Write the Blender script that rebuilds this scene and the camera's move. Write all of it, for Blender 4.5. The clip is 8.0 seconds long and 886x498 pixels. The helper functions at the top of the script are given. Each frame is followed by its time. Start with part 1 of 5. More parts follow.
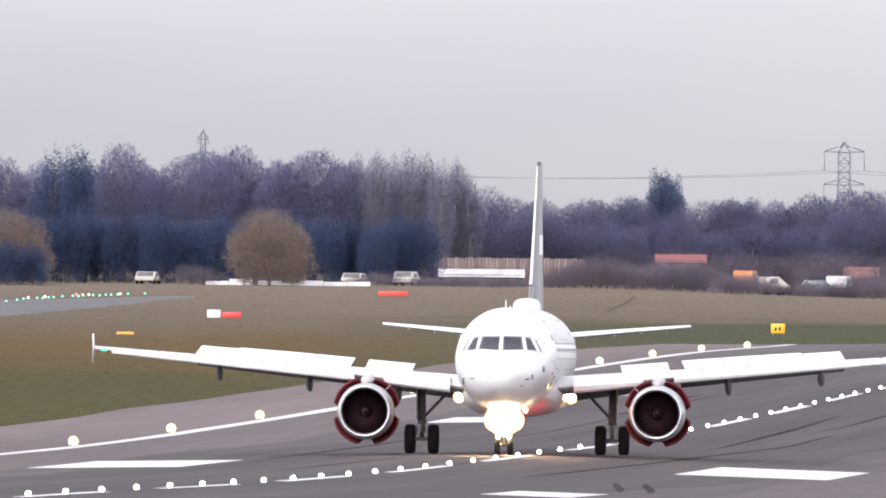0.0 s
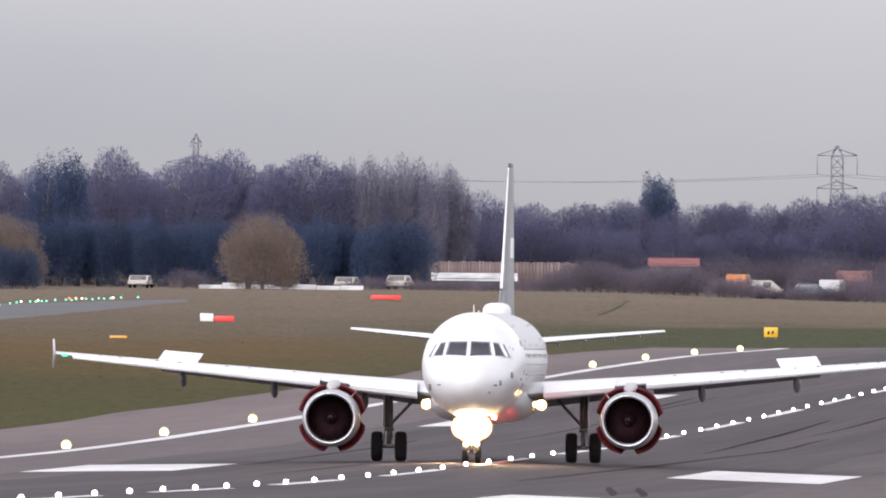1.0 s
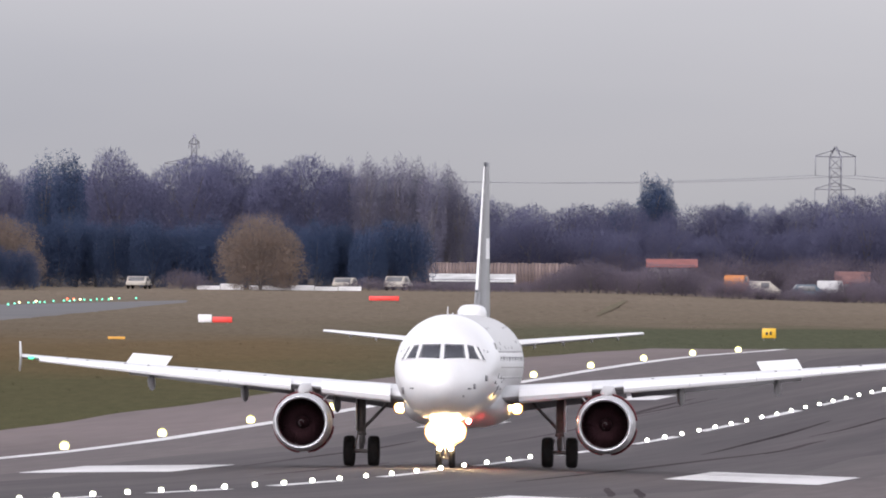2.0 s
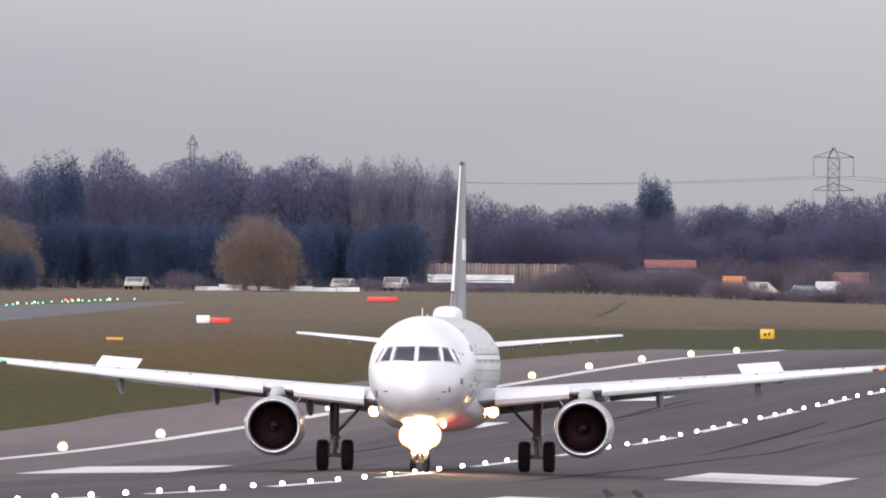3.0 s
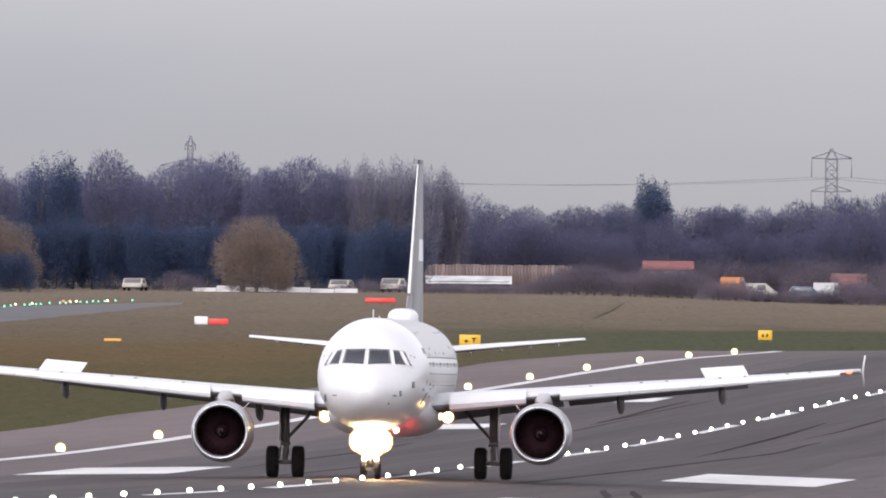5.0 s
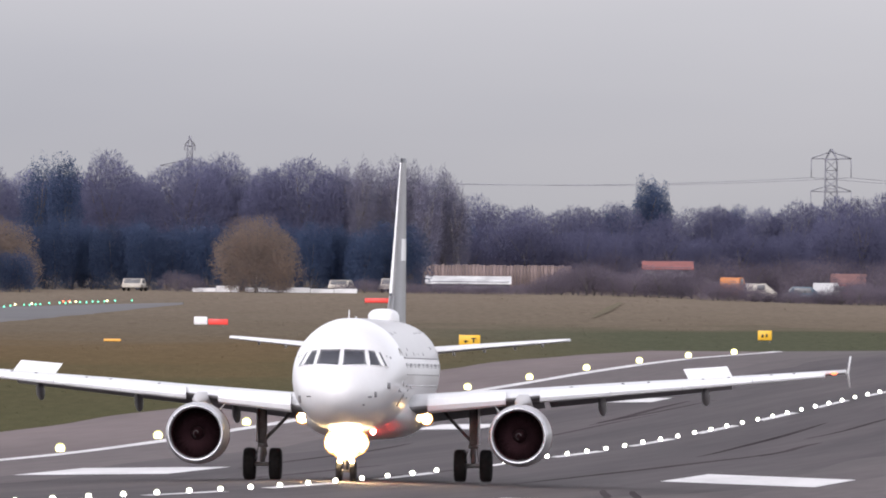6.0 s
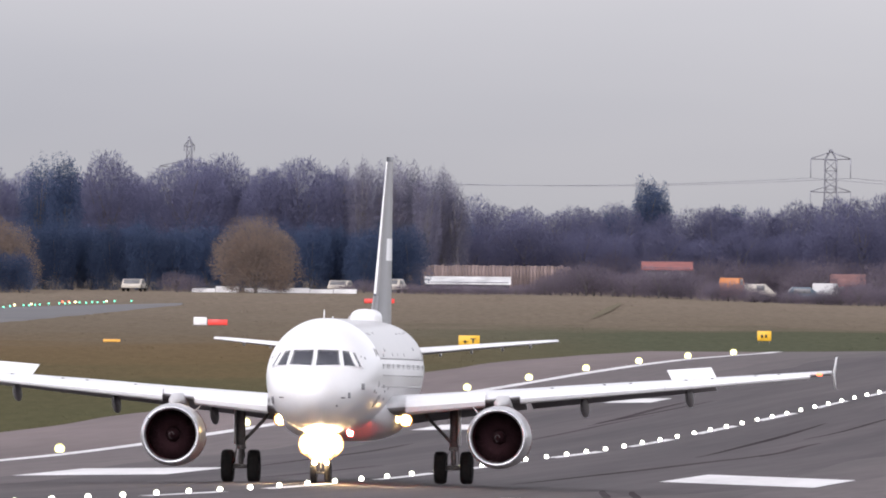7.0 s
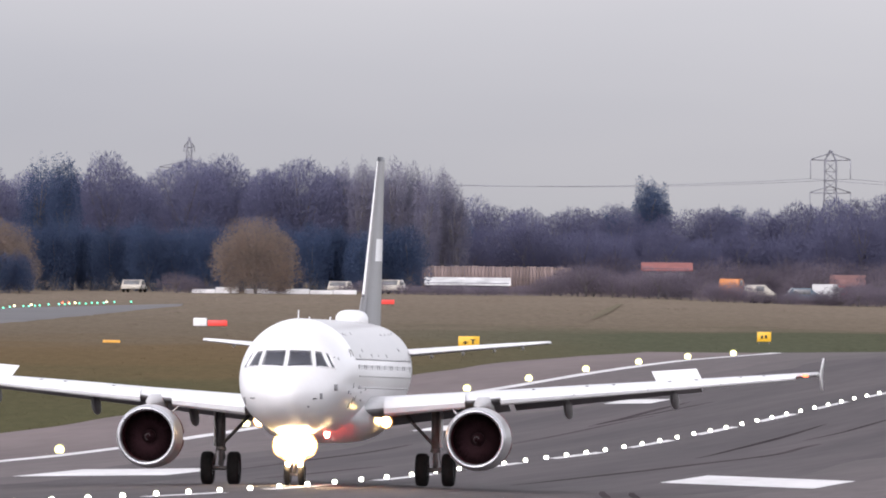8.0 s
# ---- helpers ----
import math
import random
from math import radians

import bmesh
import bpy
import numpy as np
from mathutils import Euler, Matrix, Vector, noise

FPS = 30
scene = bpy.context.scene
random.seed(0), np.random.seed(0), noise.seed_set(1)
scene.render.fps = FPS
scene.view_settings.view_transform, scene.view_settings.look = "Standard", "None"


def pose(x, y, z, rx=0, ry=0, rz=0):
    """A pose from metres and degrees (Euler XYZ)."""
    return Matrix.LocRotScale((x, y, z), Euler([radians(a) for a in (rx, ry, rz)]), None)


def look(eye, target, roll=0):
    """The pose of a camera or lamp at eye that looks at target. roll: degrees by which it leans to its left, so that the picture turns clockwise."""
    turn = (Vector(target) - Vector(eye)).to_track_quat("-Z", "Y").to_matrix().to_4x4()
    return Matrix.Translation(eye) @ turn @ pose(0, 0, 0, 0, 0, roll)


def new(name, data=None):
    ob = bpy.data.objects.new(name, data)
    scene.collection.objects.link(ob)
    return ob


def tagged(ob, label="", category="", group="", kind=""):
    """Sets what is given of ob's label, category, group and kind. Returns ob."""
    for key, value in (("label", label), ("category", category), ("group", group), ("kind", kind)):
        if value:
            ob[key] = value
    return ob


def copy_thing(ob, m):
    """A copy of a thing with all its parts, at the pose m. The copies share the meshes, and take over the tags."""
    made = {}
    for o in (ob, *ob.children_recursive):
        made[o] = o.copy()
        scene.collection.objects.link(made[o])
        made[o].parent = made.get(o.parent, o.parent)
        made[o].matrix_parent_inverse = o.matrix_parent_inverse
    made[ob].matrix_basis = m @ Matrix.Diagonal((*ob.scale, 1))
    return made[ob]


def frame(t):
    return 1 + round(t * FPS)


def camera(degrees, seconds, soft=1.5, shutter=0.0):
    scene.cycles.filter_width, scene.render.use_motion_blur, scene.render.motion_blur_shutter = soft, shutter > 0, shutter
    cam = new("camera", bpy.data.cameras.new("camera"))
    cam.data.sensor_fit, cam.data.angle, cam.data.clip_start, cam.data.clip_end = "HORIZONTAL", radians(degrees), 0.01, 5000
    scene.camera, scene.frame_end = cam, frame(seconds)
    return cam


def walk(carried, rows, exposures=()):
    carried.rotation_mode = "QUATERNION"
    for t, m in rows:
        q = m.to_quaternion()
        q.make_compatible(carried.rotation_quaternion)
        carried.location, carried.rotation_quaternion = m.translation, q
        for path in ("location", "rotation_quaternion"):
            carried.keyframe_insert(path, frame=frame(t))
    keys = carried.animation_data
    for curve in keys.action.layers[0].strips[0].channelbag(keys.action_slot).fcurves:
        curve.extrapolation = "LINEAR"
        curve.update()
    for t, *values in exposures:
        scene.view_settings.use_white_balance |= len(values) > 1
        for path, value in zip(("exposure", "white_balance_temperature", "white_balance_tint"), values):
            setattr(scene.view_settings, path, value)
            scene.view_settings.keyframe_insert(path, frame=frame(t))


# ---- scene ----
# ---- camera ----
EYE = Vector((0.0, 0.0, 8.0))
FOCAL = 47000.0  # a very long telephoto
cam = camera(1.9115, 8.0, soft=1.9)
# slow settling pan: seconds, sideways, up, in units of 1 / FOCAL
PAN = ((0.0, 24.3, -14.8), (0.25, 18.3, -11.4), (0.5, 14.6, -8.9), (1.0, 11.9, -8.0), (1.5, 10.4, -7.3), (2.2, 7.9, -6.0),
       (3.0, 5.6, -4.9), (3.5, 4.0, -4.2), (4.0, 3.5, -3.7), (4.5, 2.3, -3.0), (5.2, 1.8, -2.7), (6.0, 1.2, -2.3), (6.5, 0.9, -2.0),
       (7.0, 0.3, -1.5), (7.5, 0.1, -0.9), (8.0, 0.0, 0.0))
walk(cam, [(t, look(EYE, EYE + Vector((-px, FOCAL, 24.0 + py)) * 0.02, 0.52)) for t, px, py in PAN],
     [(0.0, 1.50, 6350, 16), (0.3, 1.32, 6350, 16), (0.7, 1.20, 6350, 16), (1.5, 1.10, 6350, 16), (3.5, 1.04, 6350, 16), (6.5, 1.13, 6350, 16), (8.0, 1.19, 6350, 16)])

# ---- world, sun, exposure ----
world = bpy.data.worlds.new("overcast_sky")
scene.world = world
world.use_nodes = True
wn, wl = world.node_tree.nodes, world.node_tree.links
sky = wn.new("ShaderNodeTexSky")
sky.sky_type, sky.sun_disc = "NISHITA", False
sky.sun_elevation, sky.sun_rotation = radians(34), radians(200)
sky.air_density, sky.dust_density = 1.0, 2.0
grey = wn.new("ShaderNodeHueSaturation")
grey.inputs["Saturation"].default_value = 0.10
wl.new(sky.outputs[0], grey.inputs["Color"])
cloud = wn.new("ShaderNodeTexNoise")
cloud.inputs["Scale"].default_value, cloud.inputs["Detail"].default_value = 14.0, 4.0
wmap = wn.new("ShaderNodeMapping")
wmap.inputs["Scale"].default_value = (1, 1, 5)
wco = wn.new("ShaderNodeTexCoord")
wl.new(wco.outputs["Generated"], wmap.inputs[0])
wl.new(wmap.outputs[0], cloud.inputs["Vector"])
cramp = wn.new("ShaderNodeValToRGB")
cramp.color_ramp.elements[0].position, cramp.color_ramp.elements[0].color = 0.3, (0.78, 0.795, 0.84, 1)
cramp.color_ramp.elements[1].position, cramp.color_ramp.elements[1].color = 0.7, (0.96, 0.955, 0.965, 1)
wl.new(cloud.outputs[0], cramp.inputs[0])
cmul = wn.new("ShaderNodeMix")
cmul.data_type, cmul.blend_type = "RGBA", "MULTIPLY"
cmul.inputs[0].default_value = 1.0
wl.new(grey.outputs[0], cmul.inputs[6])
wl.new(cramp.outputs[0], cmul.inputs[7])
bg = wn["Background"]
bg.inputs["Strength"].default_value = 0.15
wl.new(cmul.outputs[2], bg.inputs["Color"])

sun = new("sun", bpy.data.lights.new("sun", "SUN"))
sun.data.energy, sun.data.angle, sun.data.color = 0.22, radians(25), (1.0, 0.96, 0.9)
sun.matrix_world = look((-340, -940, 675), (0, 0, 0))


# ---- materials ----
def mat(name, base, rough=0.6, metal=0.0, vary=0.15, scale=3.0, fine=40.0, bump=0.0, stretch=(1, 1, 1), second=None, emit=0.0, glow=None,
        coat=0.0, random_value=0.0, gloss=0.5):
    """A surface with broad stains and fine grain, at real-world size."""
    m = bpy.data.materials.new(name)
    m.use_nodes = True
    n, l = m.node_tree.nodes, m.node_tree.links
    p = n["Principled BSDF"]
    p.inputs["Metallic"].default_value = metal
    p.inputs["Coat Weight"].default_value = coat
    p.inputs["Specular IOR Level"].default_value = gloss
    co = n.new("ShaderNodeTexCoord")
    mp = n.new("ShaderNodeMapping")
    mp.inputs["Scale"].default_value = stretch
    l.new(co.outputs["Object"], mp.inputs[0])
    a = n.new("ShaderNodeTexNoise")
    a.inputs["Scale"].default_value, a.inputs["Detail"].default_value = scale, 5.0
    b = n.new("ShaderNodeTexNoise")
    b.inputs["Scale"].default_value, b.inputs["Detail"].default_value = fine, 3.0
    for x in (a, b):
        l.new(mp.outputs[0], x.inputs["Vector"])
    ramp = n.new("ShaderNodeValToRGB")
    e = ramp.color_ramp.elements
    e[0].position, e[1].position = 0.32, 0.68
    lo = second if second else tuple(c * (1 - vary) for c in base)
    hi = base if second else tuple(min(1.0, c * (1 + vary)) for c in base)
    e[0].color, e[1].color = (*lo, 1), (*hi, 1)
    l.new(a.outputs[0], ramp.inputs[0])
    f = n.new("ShaderNodeMapRange")
    f.inputs["To Min"].default_value, f.inputs["To Max"].default_value = 1 - vary, 1 + vary
    l.new(b.outputs[0], f.inputs["Value"])
    mul = n.new("ShaderNodeVectorMath")
    mul.operation = "SCALE"
    l.new(ramp.outputs[0], mul.inputs[0])
    l.new(f.outputs[0], mul.inputs["Scale"])
    out = mul.outputs[0]
    if random_value:
        oi = n.new("ShaderNodeObjectInfo")
        g = n.new("ShaderNodeMapRange")
        g.inputs["To Min"].default_value, g.inputs["To Max"].default_value = 1 - random_value, 1 + random_value
        l.new(oi.outputs["Random"], g.inputs["Value"])
        mu = n.new("ShaderNodeVectorMath")
        mu.operation = "SCALE"
        l.new(out, mu.inputs[0])
        l.new(g.outputs[0], mu.inputs["Scale"])
        out = mu.outputs[0]
    l.new(out, p.inputs["Base Color"])
    r = n.new("ShaderNodeMapRange")
    r.inputs["To Min"].default_value, r.inputs["To Max"].default_value = max(0.02, rough - 0.1), min(1, rough + 0.1)
    l.new(a.outputs[0], r.inputs["Value"])
    l.new(r.outputs[0], p.inputs["Roughness"])
    if bump:
        bp = n.new("ShaderNodeBump")
        bp.inputs["Distance"].default_value = bump
        l.new(b.outputs[0], bp.inputs["Height"])
        l.new(bp.outputs[0], p.inputs["Normal"])
    if emit:
        p.inputs["Emission Color"].default_value = (*(glow or base), 1)
        p.inputs["Emission Strength"].default_value = emit
    return m


WHITE_PAINT = mat("white_aircraft_paint", (0.74, 0.728, 0.72), 0.34, vary=0.035, scale=0.5, fine=7, coat=0.15)
SILVER_PAINT = mat("silver_grey_paint", (0.43, 0.415, 0.41), 0.42, vary=0.07, scale=0.5, fine=6, coat=0.15)
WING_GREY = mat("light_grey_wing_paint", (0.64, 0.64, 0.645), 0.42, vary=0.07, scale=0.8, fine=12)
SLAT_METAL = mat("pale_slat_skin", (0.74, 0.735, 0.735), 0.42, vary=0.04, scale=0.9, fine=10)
UNDER_GREY = mat("grey_trim_and_shaded_underside", (0.22, 0.215, 0.22), 0.5, vary=0.1, scale=1.0, fine=14)
RED_PAINT = mat("dark_red_cowl_paint", (0.115, 0.010, 0.014), 0.5, vary=0.12, scale=1.5, fine=18)
# near-black intake colours; their red tinge is glare put into the base
DUCT = mat("glare_red_intake_duct", (0.042, 0.009, 0.011), 0.6, vary=0.15, scale=2, fine=20)
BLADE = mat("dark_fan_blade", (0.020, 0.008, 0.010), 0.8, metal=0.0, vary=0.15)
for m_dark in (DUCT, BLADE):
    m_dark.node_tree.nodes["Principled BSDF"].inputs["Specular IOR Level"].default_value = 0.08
LIP_METAL = mat("polished_intake_lip", (0.55, 0.55, 0.56), 0.3, metal=0.75, vary=0.05)
STEEL = mat("gear_steel_paint", (0.17, 0.155, 0.15), 0.5, vary=0.15, scale=4, fine=30)
DARK_METAL = mat("dark_metal", (0.07, 0.065, 0.065), 0.55, vary=0.2, scale=4)
RUBBER = mat("tyre_rubber", (0.014, 0.013, 0.013), 0.85, gloss=0.15, vary=0.25, scale=6, fine=50, bump=0.004)
RIM = mat("wheel_rim", (0.12, 0.115, 0.115), 0.4, metal=0.6, vary=0.1)
COCKPIT_GLASS = mat("dark_cockpit_glass", (0.035, 0.035, 0.045), 0.12, vary=0.3, scale=1.5, coat=0.6)
CABIN_GLASS = mat("dark_cabin_glass", (0.12, 0.118, 0.12), 0.3, vary=0.3)
WINDOW_BLIND = mat("pale_window_blind", (0.52, 0.515, 0.515), 0.4, vary=0.1)
FIN_GREY = mat("mid_grey_fin_paint", (0.19, 0.185, 0.185), 0.4, vary=0.1, scale=0.7, fine=8)
FIN_DARK = mat("charcoal_fin_paint", (0.045, 0.047, 0.055), 0.4, vary=0.1)
LAMP_WARM = mat("landing_lamp_glow", (1, 0.9, 0.7), 0.3, emit=95, glow=(1.0, 0.70, 0.34))
# glare round the aircraft lamps, put into two glowing ring colours
GLARE_RING = mat("warm_glare_ring_glow", (0.5, 0.35, 0.2), 0.3, emit=1.0, glow=(1.0, 0.60, 0.22))
GLARE_EDGE = mat("amber_glare_edge_glow", (0.4, 0.22, 0.1), 0.4, emit=0.34, glow=(1.0, 0.42, 0.12))
LAMP_BEACON = mat("red_beacon_glow", (0.9, 0.1, 0.08), 0.3, emit=260, glow=(1.0, 0.07, 0.05))
LAMP_ROOT = mat("wing_root_lamp_glow", (1, 0.85, 0.6), 0.3, emit=45, glow=(1.0, 0.66, 0.26))
LAMP_GREEN = mat("green_lamp_glow", (0.1, 0.8, 0.3), 0.3, emit=1.1, glow=(0.02, 1.0, 0.28))
LAMP_RED = mat("red_lamp_glow", (0.9, 0.15, 0.1), 0.3, emit=1.6, glow=(1.0, 0.16, 0.05))
LAMP_WHITE = mat("white_ground_lamp_glow", (1, 1, 0.9), 0.3, emit=6, glow=(1.0, 0.96, 0.86))
# dim tints for the halos that the ground lamps seem to have
HALO_PALE = mat("pale_halo_glow", (0.3, 0.3, 0.2), 0.3, emit=0.30, glow=(0.92, 1.0, 0.55))
HALO_YELLOW = mat("yellow_halo_glow", (0.3, 0.3, 0.1), 0.3, emit=0.34, glow=(1.0, 0.92, 0.28))
LAMP_YELLOW = mat("pale_yellow_lamp_glow", (1, 1, 0.7), 0.3, emit=1.9, glow=(1.0, 0.90, 0.40))
TAXI_GREEN = mat("green_taxi_lamp_glow", (0.2, 0.9, 0.6), 0.3, emit=0.55, glow=(0.12, 1.0, 0.50))
ASPHALT = mat("worn_asphalt", (0.135, 0.112, 0.110), 0.85, vary=0.24, scale=0.06, fine=2.2, stretch=(1, 0.03, 1), second=(0.101, 0.084, 0.084), bump=0.01, gloss=0.12)
RUBBERED = mat("rubber_streaked_asphalt", (0.096, 0.081, 0.083), 0.85, vary=0.26, scale=0.35, fine=2.4, stretch=(1, 0.012, 1), second=(0.054, 0.046, 0.048), bump=0.01, gloss=0.1)
RUBBER_EDGE = mat("lightly_rubbered_asphalt", (0.117, 0.097, 0.097), 0.85, vary=0.24, scale=0.20, fine=2.4, stretch=(1, 0.015, 1), second=(0.078, 0.066, 0.067), bump=0.01, gloss=0.12)
SHOULDER = mat("pale_shoulder_asphalt", (0.1537, 0.1224, 0.1187), 0.9, vary=0.19, scale=0.10, fine=1.2, stretch=(1, 0.04, 1), bump=0.01, gloss=0.12)
TAXI_ASPHALT = mat("taxiway_asphalt", (0.138, 0.134, 0.136), 0.9, vary=0.1, scale=0.05, fine=0.7, gloss=0.12)
MARKING = mat("white_runway_paint", (0.64, 0.62, 0.61), 0.8, gloss=0.2, vary=0.12, scale=0.4, fine=3, stretch=(1, 0.1, 1))


def grass_material():
    """Winter grass: tired brown and green, in the broad zones in which it is mown; far tones paled for haze."""
    m = mat("winter_grass", (0.135, 0.105, 0.062), 0.95, vary=0.22, scale=0.16, fine=1.7, stretch=(1, 0.05, 1), bump=0.03, gloss=0.0)
    n, l = m.node_tree.nodes, m.node_tree.links
    p = n["Principled BSDF"]
    co = next(x for x in n if x.bl_idname == "ShaderNodeTexCoord")
    big = n.new("ShaderNodeTexNoise")
    big.inputs["Scale"].default_value, big.inputs["Detail"].default_value = 0.06, 4.0
    mp = n.new("ShaderNodeMapping")
    mp.inputs["Scale"].default_value = (1, 0.25, 1)
    l.new(co.outputs["Object"], mp.inputs[0])
    l.new(mp.outputs[0], big.inputs["Vector"])
    sep = n.new("ShaderNodeSeparateXYZ")
    l.new(co.outputs["Object"], sep.inputs[0])
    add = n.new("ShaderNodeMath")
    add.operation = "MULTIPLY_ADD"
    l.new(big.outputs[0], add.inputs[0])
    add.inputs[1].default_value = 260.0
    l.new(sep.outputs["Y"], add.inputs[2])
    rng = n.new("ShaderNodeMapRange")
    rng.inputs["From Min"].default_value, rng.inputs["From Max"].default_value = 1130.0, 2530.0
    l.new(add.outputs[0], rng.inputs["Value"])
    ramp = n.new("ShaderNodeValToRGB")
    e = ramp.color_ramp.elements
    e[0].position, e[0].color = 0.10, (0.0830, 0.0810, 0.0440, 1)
    # stops from 0.64 on are lifted: distance haze put into the grass
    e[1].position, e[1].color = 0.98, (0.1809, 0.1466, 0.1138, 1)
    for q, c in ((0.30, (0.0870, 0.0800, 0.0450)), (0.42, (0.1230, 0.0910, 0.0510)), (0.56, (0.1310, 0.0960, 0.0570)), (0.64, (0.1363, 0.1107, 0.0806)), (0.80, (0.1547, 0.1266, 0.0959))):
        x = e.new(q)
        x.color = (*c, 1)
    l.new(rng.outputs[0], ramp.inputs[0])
    # greener strip past the runway's end
    g = n.new("ShaderNodeMapRange")
    g.inputs["From Min"].default_value, g.inputs["From Max"].default_value = -12.0, 14.0
    l.new(sep.outputs["X"], g.inputs["Value"])
    h = n.new("ShaderNodeMapRange")
    h.inputs["From Min"].default_value, h.inputs["From Max"].default_value = 2165.0, 2085.0
    l.new(add.outputs[0], h.inputs["Value"])
    gh = n.new("ShaderNodeMath")
    gh.operation = "MULTIPLY"
    l.new(g.outputs[0], gh.inputs[0])
    l.new(h.outputs[0], gh.inputs[1])
    mix = n.new("ShaderNodeMix")
    mix.data_type = "RGBA"
    l.new(gh.outputs[0], mix.inputs[0])
    l.new(ramp.outputs[0], mix.inputs[6])
    mix.inputs[7].default_value = (0.082, 0.086, 0.056, 1)
    scale_node = p.inputs["Base Color"].links[0].from_node
    for k in list(scale_node.inputs[0].links):
        l.remove(k)
    l.new(mix.outputs[2], scale_node.inputs[0])
    return m


GRASS = grass_material()
SIGN_YELLOW = mat("yellow_sign_face", (0.66, 0.38, 0.02), 0.5, vary=0.06, emit=0.02, glow=(1.0, 0.55, 0.03))
SIGN_RED = mat("red_sign_face", (0.65, 0.05, 0.04), 0.5, vary=0.06, emit=0.06, glow=(1.0, 0.10, 0.05))
SIGN_WHITE = mat("white_sign_face", (0.75, 0.73, 0.72), 0.5, vary=0.06)
SIGN_ORANGE = mat("orange_marker_face", (0.70, 0.36, 0.06), 0.6, vary=0.1)
BLACK_PAINT = mat("black_sign_paint", (0.02, 0.02, 0.02), 0.6)


# ---- mesh helpers ----
def part(name, bm, material, parent=None, label="", smooth=True):
    me = bpy.data.meshes.new(name)
    bmesh.ops.recalc_face_normals(bm, faces=bm.faces)
    for f in bm.faces:
        f.smooth = smooth
    bm.to_mesh(me)
    bm.free()
    for m in (material if isinstance(material, (list, tuple)) else [material]):
        me.materials.append(m)
    ob = new(name, me)
    ob.parent = parent
    if label:
        tagged(ob, label)
    return ob


def thing(name, label, category, group="", m=None):
    ob = tagged(new(name), label, category, group)
    if m is not None:
        ob.matrix_world = m
    return ob


def loft(bm, rings, cap=True, closed=True):
    """Skin through rings of equally many points. Returns the faces, row by row."""
    rows = [[bm.verts.new(p) for p in r] for r in rings]
    faces = []
    k = len(rows[0])
    for a, b in zip(rows, rows[1:]):
        for i in range(k if closed else k - 1):
            j = (i + 1) % k
            faces.append(bm.faces.new((a[i], a[j], b[j], b[i])))
    if cap:
        faces.append(bm.faces.new(rows[0]))
        faces.append(bm.faces.new(list(reversed(rows[-1]))))
    return faces


def box(bm, lo, hi, bevel=0.0, m=None):
    x = [bm.verts.new((a, b, c)) for a in (lo[0], hi[0]) for b in (lo[1], hi[1]) for c in (lo[2], hi[2])]
    fs = [bm.faces.new([x[i] for i in q]) for q in ((0, 1, 3, 2), (4, 6, 7, 5), (0, 4, 5, 1), (2, 3, 7, 6), (0, 2, 6, 4), (1, 5, 7, 3))]
    vs = x
    if bevel:
        es = list({e for f in fs for e in f.edges})
        r = bmesh.ops.bevel(bm, geom=es, offset=bevel, segments=1, affect="EDGES", profile=0.5)
        vs = list({v for f in r["faces"] for v in f.verts} | {v for v in x if v.is_valid})
    if m is not None:
        bmesh.ops.transform(bm, matrix=m, verts=vs)
    return vs


def tube(bm, points, radii, sides=10, cap=True):
    """A round bar along points."""
    pts = [Vector(p) for p in points]
    rings = []
    for i, p in enumerate(pts):
        d = (pts[min(i + 1, len(pts) - 1)] - pts[max(i - 1, 0)]).normalized()
        u = d.cross(Vector((0.31, 0.11, 0.94)) if abs(d.z) < 0.9 else Vector((1, 0.05, 0))).normalized()
        v = d.cross(u)
        r = radii[i] if isinstance(radii, (list, tuple)) else radii
        rings.append([p + r * (math.cos(2 * math.pi * k / sides) * u + math.sin(2 * math.pi * k / sides) * v) for k in range(sides)])
    return loft(bm, rings, cap)


def turned(bm, profile, sides=40, axis="y", centre=(0, 0, 0), cap=False):
    """A lathe form: profile rows of (along, radius)."""
    rings = []
    for a, r in profile:
        ring = []
        for k in range(sides):
            c, s = r * math.cos(2 * math.pi * k / sides), r * math.sin(2 * math.pi * k / sides)
            p = {"y": (c, a, s), "x": (a, c, s), "z": (c, s, a)}[axis]
            ring.append(Vector(p) + Vector(centre))
        rings.append(ring)
    return loft(bm, rings, cap)


def curve_at(x, table, col=1):
    """Smooth value of a table's column at x (monotone cubic)."""
    n = len(table)
    if x <= table[0][0]:
        return table[0][col]
    if x >= table[-1][0]:
        return table[-1][col]
    i = max(k for k in range(n - 1) if table[k][0] <= x)

    def slope(k):
        if k == 0 or k == n - 1:
            a, b = (0, 1) if k == 0 else (n - 2, n - 1)
            return (table[b][col] - table[a][col]) / (table[b][0] - table[a][0])
        d1 = (table[k][col] - table[k - 1][col]) / (table[k][0] - table[k - 1][0])
        d2 = (table[k + 1][col] - table[k][col]) / (table[k + 1][0] - table[k][0])
        return 0.0 if d1 * d2 <= 0 else 2 * d1 * d2 / (d1 + d2)

    h = table[i + 1][0] - table[i][0]
    t = (x - table[i][0]) / h
    return ((1 + 2 * t) * (1 - t) ** 2 * table[i][col] + t * (1 - t) ** 2 * h * slope(i)
            + t * t * (3 - 2 * t) * table[i + 1][col] + t * t * (t - 1) * h * slope(i + 1))


def smooth(a, b, x):
    t = min(1.0, max(0.0, (x - a) / (b - a)))
    return t * t * (3 - 2 * t)


